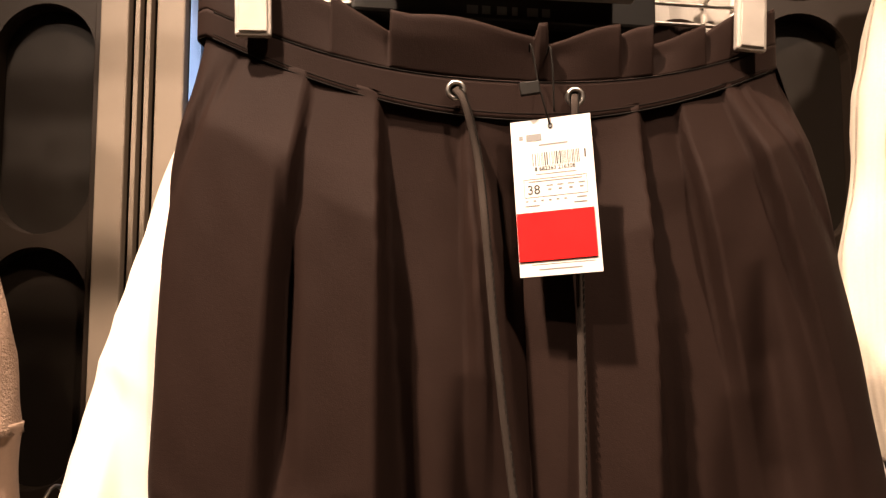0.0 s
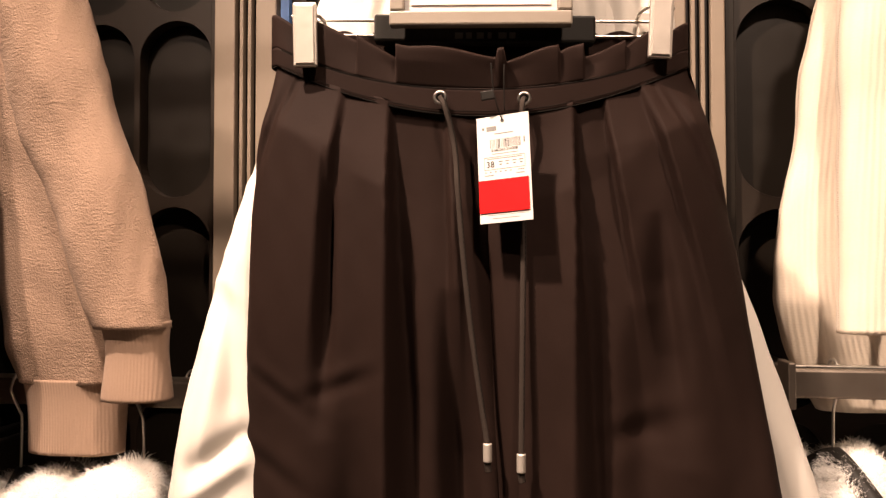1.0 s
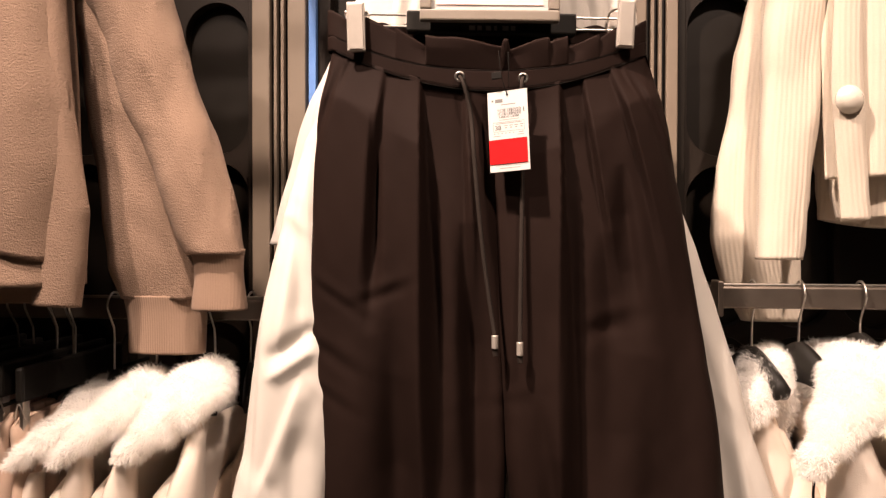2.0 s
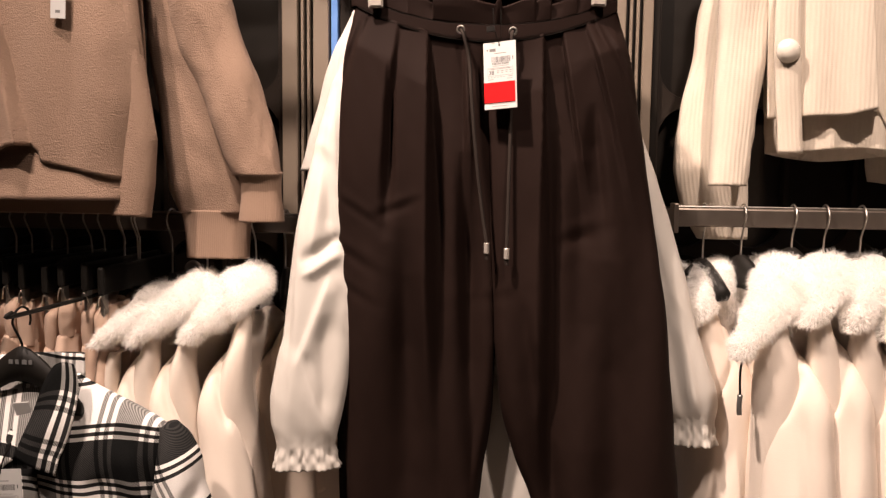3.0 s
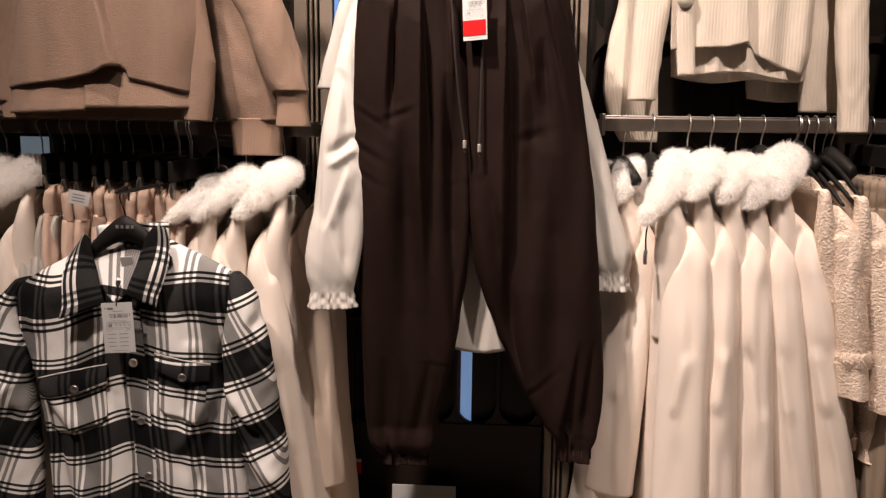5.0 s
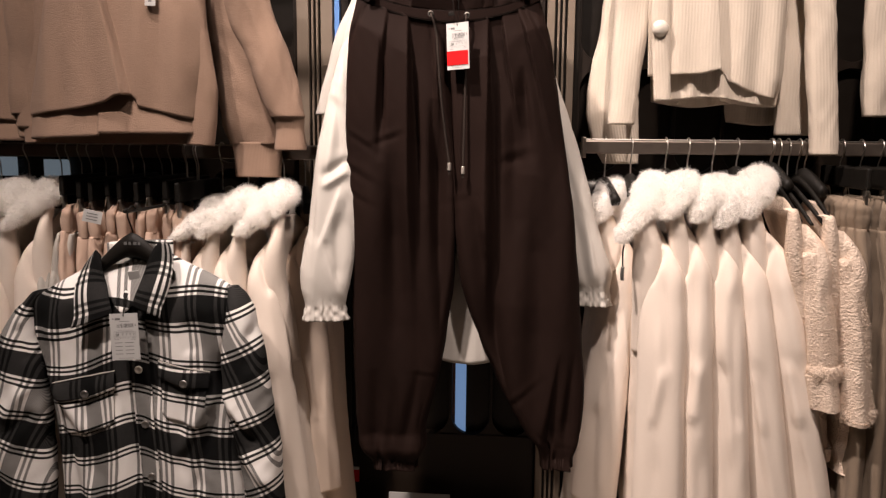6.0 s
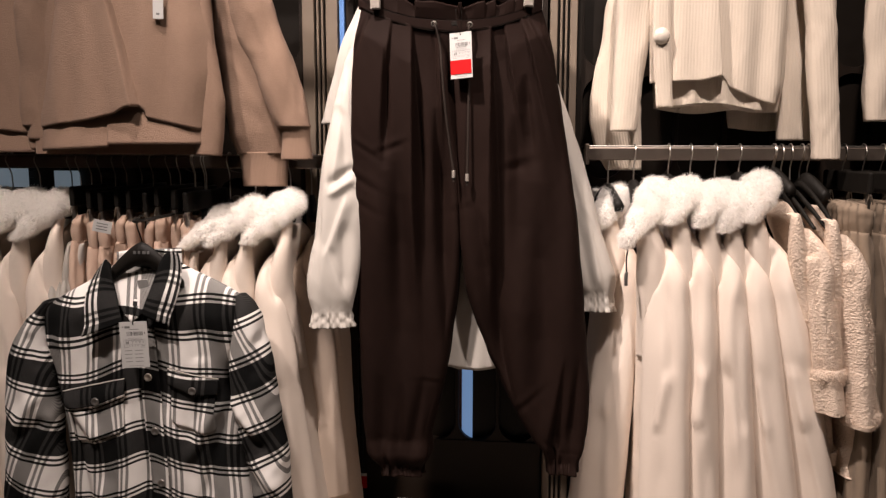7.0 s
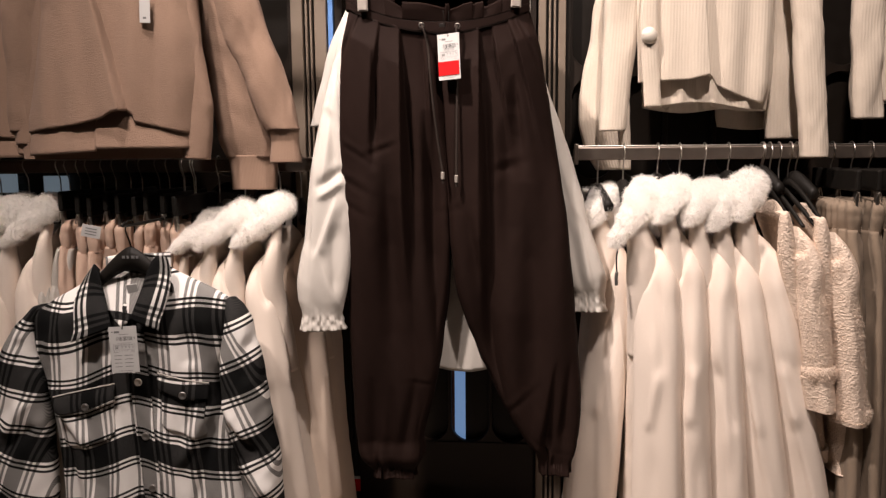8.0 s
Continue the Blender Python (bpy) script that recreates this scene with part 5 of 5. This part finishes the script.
COAT_LABEL = "cream wool coat with a fluffy white fur collar"
RIGHT, LEFT = (RAIL_R, 1.329), (RAIL_L, 1.307)
RIGHT_COATS = "cream coats on the lower rail"
LEFT_COATS = "cream coats on the other lower rail"
for i, (x, top, foot, wide, collar, droop, hx) in enumerate((
        (0.490, 1.150, 0.528, 0.056, 1.10, 0.066, 0.462), (0.556, 1.164, 0.606, 0.042, 0.98, 0.036, 0.540), (0.617, 1.158, 0.690, 0.043, 0.95, 0.034, 0.590), (0.668, 1.148, 0.778, 0.045, 1.02, 0.032, 0.646), (0.717, 1.170, 0.862, 0.048, 1.04, 0.026, 0.700))):
    coat(x, top, foot, 40 + i * 7, RIGHT, COAT_LABEL, RIGHT_COATS, front=0.49, y=0.64, wide=wide, collar=collar, droop=droop, hook_x=hx)
coat(0.418, 1.140, 0.400, 91, (RAIL_R + 0.02, 1.329), "cream coat with fur collar half hidden by the blouse", RIGHT_COATS, y=0.72, front=0.60, wide=0.055, collar=1.0, hook_x=0.405)
for i, (x, top, foot, wide, collar) in enumerate(((-0.560, 1.078, -0.555, 0.028, 0.0), (-0.495, 1.100, -0.455, 0.038, 0.92), (-0.432, 1.108, -0.392, 0.040, 1.05), (-0.345, 1.112, -0.312, 0.044, 1.15))):
    coat(x, top, foot, 130 + i * 5, LEFT, COAT_LABEL if i else "cream wool coat squeezed between skirts and fur-collared coats", LEFT_COATS, front=0.46, y=0.61, face=1, wide=wide, collar=collar, droop=0.072, hook_x=x - 0.01)
coat(-0.575, 1.075, -0.590, 166, LEFT, "cream wool coat squeezed between skirts and fur-collared coats", LEFT_COATS, front=0.48, y=0.62, face=1, wide=0.022, collar=0.0)
coat(-0.290, 1.110, -0.285, 171, (RAIL_L + 0.03, 1.307), "beige wool coat with shade put into its colour at the rail's end", LEFT_COATS, material=M_SHADED_WOOL, front=0.57, y=0.69, face=1, wide=0.066, collar=0.0, deep=0.12)
for i, (x, foot) in enumerate(((-1.060, -1.09), (-0.985, -1.01), (-0.900, -0.92))):
    coat(x, 1.115, foot, 210 + i * 5, LEFT, COAT_LABEL, LEFT_COATS, front=0.46, y=0.61, face=1, collar=1.12, droop=0.072, hook_x=x - 0.01)
for i, x in enumerate((-0.868, -0.838)):
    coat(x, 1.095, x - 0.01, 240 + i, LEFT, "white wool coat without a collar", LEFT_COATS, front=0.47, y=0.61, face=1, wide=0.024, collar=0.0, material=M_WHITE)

# bouclé jackets
for i, (x, foot, end, top) in enumerate(((0.788, 0.900, 0.835, 1.180), (0.862, 0.955, 0.742, 1.168))):
    coat(x, top, foot, 300 + i, RIGHT, "cream boucle jacket with fringed cuffs", "boucle jackets", front=0.455, y=0.60, material=M_TWEED, collar=0.0, hem=0.66 - 0.06 * i, wide=0.031, sleeve_end=end, deep=0.15, name="jacket", hook_x=x - 0.01)


# ---- clip-hung skirts and trousers ----


def clip_piece(name, x, y, rail_y, rail_z, waist, hem, seed, material, label, group, wide=0.020, deep=0.15, ruffle=True, lean=0.0):
    """A gathered waist held side-on by a black clip hanger."""
    rng = random.Random(seed)
    ob = thing(name, (x, y, hem), label, name, group)
    seam = waist - 0.062 + rng.uniform(-0.006, 0.006)
    tip = rng.uniform(-0.006, 0.006)
    if ruffle:
        body("ruffle", [(0, x + tip, y, waist + 0.004, wide * 0.45, deep * 0.70), (0.12, x + tip, y, waist - 0.004, wide * 0.85, deep * 0.77), (0.5, x + tip * 0.5, y, waist - 0.028, wide * 1.08, deep * 0.80), (1, x, y, seam, wide * 0.92, deep * 0.77)],
             material, ob, seed + 1, 40, 110, 2.2, 0.003, 0.05, pleats=17, depth=0.0030, label="puffed paperbag ruffle")
    body("fabric", [(0, x, y, seam + 0.003, wide * 0.95, deep * 0.785), (0.02, x, y, seam - 0.006, wide * 1.02, deep * 0.80), (0.3, x + lean * 0.3, y, waist - 0.18, wide * 1.05, deep * 0.9),
                    (1, x + lean, y, hem, wide * 1.3, deep)], material, ob, seed, 80, 90, 2.4, 0.004, 0.06, pleats=14, depth=0.003)
    bm_part("hanger_bar", box(x - 0.006, x + 0.006, y - deep * 0.78, y + deep * 0.9, waist + 0.026, waist + 0.072, 0.004), M_BLACK, ob, "black hanger bar")
    for side in (-1, 1):
        yy = y + side * deep * 0.70
        clip = bm_part("clip", box(x - 0.003, x + 0.003, yy - 0.007, yy + 0.007, waist - 0.012, waist + 0.034, 0.001), M_STEEL, ob, "steel hanger clip")
        v, f = cord([(x - 0.007, yy - 0.009, waist + 0.004), (x - 0.002, yy - 0.012, waist + 0.022), (x + 0.002, yy - 0.012, waist + 0.022), (x + 0.007, yy - 0.009, waist + 0.004)], 0.0014, 6)
        part("clip_spring", v, f, M_STEEL, clip)
    hook(x, rail_y, rail_z + 0.006, waist + 0.045, 90, ob, M_STEEL, rng.uniform(-0.12, 0.12))
    return ob


for i in range(9):
    clip_piece("skirt", -0.835 + i * 0.034 + (0.006 if i % 2 else 0), 0.585, RAIL_L, 1.307, 1.166 - 0.006 * (i % 3), 0.55, 500 + i * 3, M_SKIRT, "sand-coloured paperbag-waist skirt on a black clip hanger", "sand skirts on the rail", wide=0.0165)
for i in range(6):
    clip_piece("trousers", 0.930 + i * 0.042, 0.60, RAIL_R, 1.329, 1.205, 0.22, 560 + i * 3, M_OLIVE, "taupe trousers on a black clip hanger", "taupe trousers on the rail", wide=0.022, lean=0.03)
paper = thing("paper_label", (-0.742, 0.42, 1.15), "small white paper label on a skirt", "label")
bm_part("card", move(box(-0.021, 0.021, -0.0004, 0.0004, -0.014, 0.014, 0.0002), pose(-0.742, 0.430, 1.150, 0, 12, 8)), M_CARD, paper)
for k in range(3):
    bm_part("print_bar", move(box(-0.013, 0.012, -0.0009, -0.0005, -0.008 + k * 0.0065, -0.006 + k * 0.0065), pose(-0.742, 0.430, 1.150, 0, 12, 8)), M_GREY_INK, paper)


# empty black hangers on both rails
def empty_hanger(x, rail_y, rail_z, seed, label, group):
    rng = random.Random(seed)
    ob = thing("hanger", (x, rail_y, rail_z - 0.2), label, "hanger", group)
    z = rail_z - 0.075 - rng.uniform(0, 0.012)
    shoulder_hanger(ob, x, rail_y, z, -90 + 12 + rng.uniform(-4, 4), 0.15, 0.085, 0.003, 0.017)
    hook(x, rail_y, rail_z + 0.006, z, 90, ob, M_STEEL, rng.uniform(-0.15, 0.15))


for i, x in enumerate((0.775, 0.792, 0.812, 0.838)):
    empty_hanger(x, RAIL_R, 1.329, 700 + i, "black plastic hanger with a steel hook", "black hangers")

# ---- plaid overshirt in front ----
PX, PY = -0.594, 0.345
wall_arm("display_arm", -0.590, 0.296, 1.176, "thin black display arm carrying an overshirt")
plaid = thing("overshirt", (PX, PY, 0.33), "black and white plaid overshirt with chest pockets on a black hanger", "shirt")


def plaid_uv(v, shift=(0, 0), angle=0.0, sag=0.0):
    """Cloth print; sag lets the bands droop to both sides of the button band."""
    v = np.array(v)
    u, w = v[:, 0] - PX, v[:, 2] - 1.0
    w = w + sag * np.clip((1.02 - v[:, 2]) / 0.15, 0.25, 1) * (np.sqrt((v[:, 0] + 0.575) ** 2 + 0.03**2) - 0.03) + 0.006 * np.sin(u * 31 + w * 5)
    u = u + 0.004 * np.sin(w * 23 + u * 9)
    c, s = math.cos(angle), math.sin(angle)
    return np.stack([c * u - s * w + shift[0], s * u + c * w + shift[1]], axis=1)


SHIRT_FOLDS = [
    (-0.800, 0.830, -0.700, 0.690, 0.016, 0.012, 0.7), (-0.425, 0.800, -0.500, 0.660, 0.014, 0.012, 1.3), (-0.430, 0.760, -0.470, 0.560, 0.014, -0.011, 0.8),
    (-0.780, 0.760, -0.730, 0.520, 0.016, -0.010, 1.2), (-0.640, 0.760, -0.650, 0.400, 0.022, 0.010, 0.7), (-0.530, 0.780, -0.500, 0.420, 0.022, 0.010, 1.3),
    (-0.720, 1.010, -0.790, 0.900, 0.020, 0.008, 0.8), (-0.440, 1.000, -0.415, 0.860, 0.016, 0.009, 1.2), (-0.690, 0.930, -0.660, 0.820, 0.016, -0.006, 1.0),
    (-0.600, 0.680, -0.590, 0.400, 0.014, -0.008, 0.8), (-0.480, 0.950, -0.470, 0.880, 0.014, -0.006, 1.0), (-0.700, 0.600, -0.690, 0.380, 0.020, 0.012, 0.8)]
SHIRT = [(0, -0.590, 1.086, 0.065, 0.010), (0.015, -0.590, 1.074, 0.086, 0.013), (0.05, -0.582, 1.042, 0.1455, 0.024), (0.09, -0.586, 1.015, 0.192, 0.037), (0.125, -0.603, 0.988, 0.2165, 0.046),
         (0.20, -0.617, 0.930, 0.2165, 0.048), (0.33, -0.614, 0.830, 0.196, 0.050), (0.46, -0.597, 0.730, 0.199, 0.051), (0.65, -0.579, 0.590, 0.2085, 0.052), (1, -0.575, 0.330, 0.214, 0.052)]


def plaid_fold(x, z):
    return 0.004 * waves(x, z, 61, 0.13, 5, 2.0) + 0.0016 * waves(x, z, 62, 0.05, 5, 1.6) + creases(x, z, SHIRT_FOLDS)


def shirt_front(x, z):
    """Depth of the shirt's front at a place."""
    zs = [r[2] for r in SHIRT][::-1]
    c, hw, hd = (float(np.interp(z, zs, [r[k] for r in SHIRT][::-1])) for k in (1, 3, 4))
    e = min(1.0, abs(x - c) / hw)
    return PY - hd * (1 - e**2.6) ** (1 / 2.6) - float(plaid_fold(np.array(x), np.array(z)))


v, f, uv = tube([(r[0], r[1], PY, r[2], r[3], r[4]) for r in SHIRT], 190, 200, 2.6, lambda a, x, y, z: plaid_fold(x, z) * np.clip(-np.sin(a) * 3, 0, 1), 0.02)
part("body", v, f, M_PLAID, plaid, uv=plaid_uv(v, sag=0.27))
CUFF_FOLDS = [(-0.405, 0.800, -0.350, 0.720, 0.012, 0.010, 0.8), (-0.395, 0.750, -0.330, 0.690, 0.010, -0.009, 1.0), (-0.340, 0.940, -0.350, 0.850, 0.012, -0.006, 1.0), (-0.370, 0.680, -0.310, 0.600, 0.012, 0.008, 0.8),
              (-0.830, 0.800, -0.890, 0.720, 0.012, 0.010, 1.2), (-0.820, 0.740, -0.900, 0.680, 0.012, -0.009, 1.0), (-0.850, 0.930, -0.830, 0.850, 0.012, -0.006, 1.0)]
for keys, ang in (([(0, -0.394, PY + 0.006, 1.016, 0.010, 0.024), (0.06, -0.380, PY, 0.985, 0.022, 0.036), (0.15, -0.373, PY - 0.006, 0.930, 0.034, 0.042), (0.32, -0.367, PY - 0.010, 0.830, 0.050, 0.043), (0.42, -0.360, PY - 0.012, 0.775, 0.052, 0.043),
                    (0.56, -0.345, PY - 0.012, 0.700, 0.048, 0.042), (0.75, -0.328, PY - 0.015, 0.590, 0.042, 0.041), (1, -0.320, PY - 0.02, 0.450, 0.042, 0.040)], -0.52),
                  ([(0, -0.822, PY + 0.006, 0.995, 0.010, 0.024), (0.06, -0.846, PY, 0.958, 0.022, 0.036), (0.15, -0.862, PY - 0.006, 0.905, 0.036, 0.042), (0.30, -0.866, PY - 0.010, 0.830, 0.054, 0.043), (0.48, -0.868, PY - 0.012, 0.730, 0.062, 0.043),
                    (0.74, -0.872, PY - 0.015, 0.590, 0.068, 0.042), (1, -0.877, PY - 0.02, 0.450, 0.068, 0.042)], 0.40)):
    v, f, uv = tube(keys, 120, 90, 2.4, lambda a, x, y, z: 0.003 * waves(x, z, 80, 0.10, 4, 1.2) + 0.0015 * waves(x, z, 90, 0.05, 4, 1.0) + creases(x, z, CUFF_FOLDS) * np.clip(-np.sin(a) * 3, 0, 1), 0.02)
    part("sleeve", v, f, M_PLAID, plaid, uv=plaid_uv(v, (0.03, 0.085), ang))


def placket(s, t):
    z = 0.960 - 0.62 * s
    x = -0.587 + 0.046 * s - 0.020 + 0.042 * t
    return Vector((x, shirt_front(x, z) - 0.0032, z))


strip_surface("placket", placket, 70, 7, 0.003, M_PLAID, plaid, lambda vv: plaid_uv(vv, (0.012, 0.004), sag=0.27), "button band")


def collar_print(vv):
    """The stripes follow the collar's free edge."""
    s, t = np.divmod(np.arange(len(vv)), 18)
    return np.stack([0.02 + s / 29 * 0.135, -0.066 + (1 - t / 17) * 0.050], axis=1)


LEAVES = [((-0.655, 1.082), (-0.622, 0.965), (-0.674, 1.086), (-0.712, 0.934), -0.016), ((-0.541, 1.098), (-0.580, 0.984), (-0.512, 1.106), (-0.520, 0.962), 0.016)]
for it, il, ot, ol, swell in LEAVES:
    def collar_leaf(s, t, it=it, il=il, ot=ot, ol=ol, swell=swell):
        # s: from the neck down to the tip; t: from the roll line to the free edge
        x = (it[0] + (il[0] - it[0]) * s) * (1 - t) + (ot[0] + (ol[0] - ot[0]) * s + swell * math.sin(math.pi * min(1.0, s * 1.15) ** 0.8)) * t
        z = (it[1] + (il[1] - it[1]) * s) * (1 - t) + (ot[1] + (ol[1] - ot[1]) * s) * t + 0.010 * math.sin(t * 3.14) * (1 - s)
        y = PY - 0.042 - 0.026 * s**0.7 - 0.008 * math.sin(min(1, t * 1.2) * 2.7) * (0.4 + 0.6 * s) + 0.010 * t * (1 - s)
        return Vector((x, y - 0.002 * math.sin(s * 9 + t * 4), z))

    strip_surface("collar", collar_leaf, 30, 18, 0.0035, M_PLAID, plaid, collar_print, "turned-down plaid collar")


def neck_back(s, t):
    a = math.pi * s
    return Vector((-0.598 - 0.072 * math.cos(a), PY + 0.012 + 0.02 * math.sin(a), 1.066 + 0.036 * t + 0.012 * s))


strip_surface("neck_stand", neck_back, 24, 6, 0.003, M_PLAID, plaid, lambda vv: plaid_uv(vv, (0.03, -0.03)))


def lining(s, t):
    a = -1 + 2 * s
    half = 0.052 * (1 - t**2) + 0.010
    return Vector((-0.604 + 0.006 * t + a * half, PY - 0.024 - 0.034 * t + 0.004 * (1 - abs(a)), 1.066 + 0.008 * a - 0.094 * t))


strip_surface("yoke_lining", lining, 16, 16, 0.002, M_PLAID, plaid, lambda vv: plaid_uv(vv) * np.array([0.8, 0.3]) + np.array([0.02, 0.028]), "pale inner yoke")
bm_part("neck_label", move(box(-0.012, 0.012, -0.001, 0.001, -0.013, 0.008, 0.0004), pose(-0.590, PY - 0.036, 1.044, 14, -6, 0)), M_CARD, plaid, "small white woven neck label")


def pocket(x0, x1, z_top, drop, skew):
    def flap(s, t):
        x = x0 + (x1 - x0) * s
        low = drop * (0.74 + 0.26 * (1 - abs(2 * s - 1)))
        z = z_top + skew * s - t * low
        return Vector((x, shirt_front(x, z) - 0.004 - 0.005 * math.sin(t * 2.4), z))

    ob = strip_surface("pocket_flap", flap, 24, 12, 0.003, M_PLAID, plaid, lambda vv: plaid_uv(vv, (0.01, 0.004), sag=0.27), "buttoned pocket flap")
    pts = [flap(i / 10, 0.0) + Vector((0, -0.002, 0.001)) for i in range(11)]
    v, f = cord([tuple(p) for p in pts], 0.0013, 6, steps=3)
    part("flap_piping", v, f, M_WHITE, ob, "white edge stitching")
    c = flap(0.53, 0.72)
    v, f = disc(0.0085, 0.004)
    part("flap_button", placed(v, Matrix.Translation(c + Vector((0, -0.003, 0)))), f, M_DARKBTN, ob, "smoky metal button")

    def bag(s, t):
        x = x0 + 0.006 + (x1 - x0 - 0.012) * s
        z = z_top + skew * s - 0.006 - t * 0.115 * (1 - 0.12 * abs(2 * s - 1) ** 6)
        return Vector((x, shirt_front(x, z) - 0.0022, z))

    strip_surface("pocket_bag", bag, 20, 20, 0.0028, M_PLAID, plaid, lambda vv: plaid_uv(vv, (0.004, 0.003), sag=0.27), "stitched chest pocket")


pocket(-0.774, -0.631, 0.807, 0.050, 0.034)
pocket(-0.537, -0.435, 0.865, 0.045, -0.026)
for x, z in ((-0.579, 0.846), (-0.568, 0.729), (-0.559, 0.614)):
    v, f = disc(0.0085, 0.004)
    part("button", placed(v, pose(x, shirt_front(x, z) - 0.0048, z)), f, M_DARKBTN if z < 0.8 else M_BUTTON, plaid, "round shirt button")
overhanger = thing("hanger", (-0.592, PY, 1.05), "broad black hanger inside the plaid overshirt", "hanger")
shoulder_hanger(overhanger, -0.592, PY - 0.030, 1.131, 0, 0.088, 0.080, 0.004, 0.050)
for k, w in enumerate((0.006, 0.005, 0.007, 0.005)):
    bm_part("print_bar", box(-0.608 + k * 0.010, -0.608 + k * 0.010 + w, PY - 0.0362, PY - 0.0350, 1.106, 1.112), M_GREY_INK, overhanger)
hook(-0.590, PY - 0.030, 1.184, 1.12, 90, overhanger, M_BLACK)
tag2_m = pose(-0.592, 0.262, 0.972, -3, -3, 4)
tag2 = swing_tag("swing_tag", tag2_m, 0.058, 0.096, "white printed swing tag hanging from the plaid overshirt", False)
v, f = cord([tuple(tag2_m @ Vector((0, -0.001, -0.004))), (-0.591, 0.268, 0.985), (-0.592, 0.285, 1.0)], 0.0012, 5)
part("string", v, f, M_STITCH, tag2, "thin dark string")

# ---- small things low on the wall ----
red = thing("security_strip", (-0.226, 0.80, 0.30), "thin dark cord with a small red and white label", "label")
v, f = cord([(-0.229, 0.80, 0.78), (-0.228, 0.80, 0.60), (-0.227, 0.80, 0.43)], 0.0022, 6)
part("cord", v, f, M_BLACK, red)
bm_part("red_label", box(-0.237, -0.217, 0.796, 0.800, 0.385, 0.42, 0.001), M_RED, red, "red label")
bm_part("white_label", box(-0.237, -0.217, 0.796, 0.800, 0.42, 0.428, 0.001), M_CARD, red, "white label edge")
v, f = cord([(-0.227, 0.80, 0.385), (-0.226, 0.80, 0.2), (-0.225, 0.80, 0.004)], 0.0022, 6)
part("cord", v, f, M_BLACK, red)

# small glowing boards, added to give bright blue-grey patches on the wall
lit_board = thing("lit_boards", (-1.1, 0.86, 1.2), "pale blue-grey glowing boards added behind the hanging hooks", "window")
for x0, x1, z0, z1 in ((-1.120, -1.045, 1.207, 1.262), (-1.30, -1.20, 1.215, 1.268)):
    bm_part("lit_board", box(x0, x1, 0.856, 0.862, z0, z1, 0.001), M_LIT_BOARD, lit_board)

toggle = thing("cord_toggle", (0.432, 0.50, 1.03), "dark cord with a small toggle hanging from a cream coat", "toggle")
v, f = cord([(0.437, 0.508, 1.105), (0.433, 0.500, 1.085), (0.434, 0.498, 1.05)], 0.0018, 6)
part("cord", v, f, M_BLACK, toggle)
v, f = cord([(0.434, 0.498, 1.055), (0.433, 0.497, 1.04), (0.434, 0.498, 1.025)], 0.004, 8)
part("toggle_bead", v, f, M_DARKBTN, toggle, "smoky metal toggle")
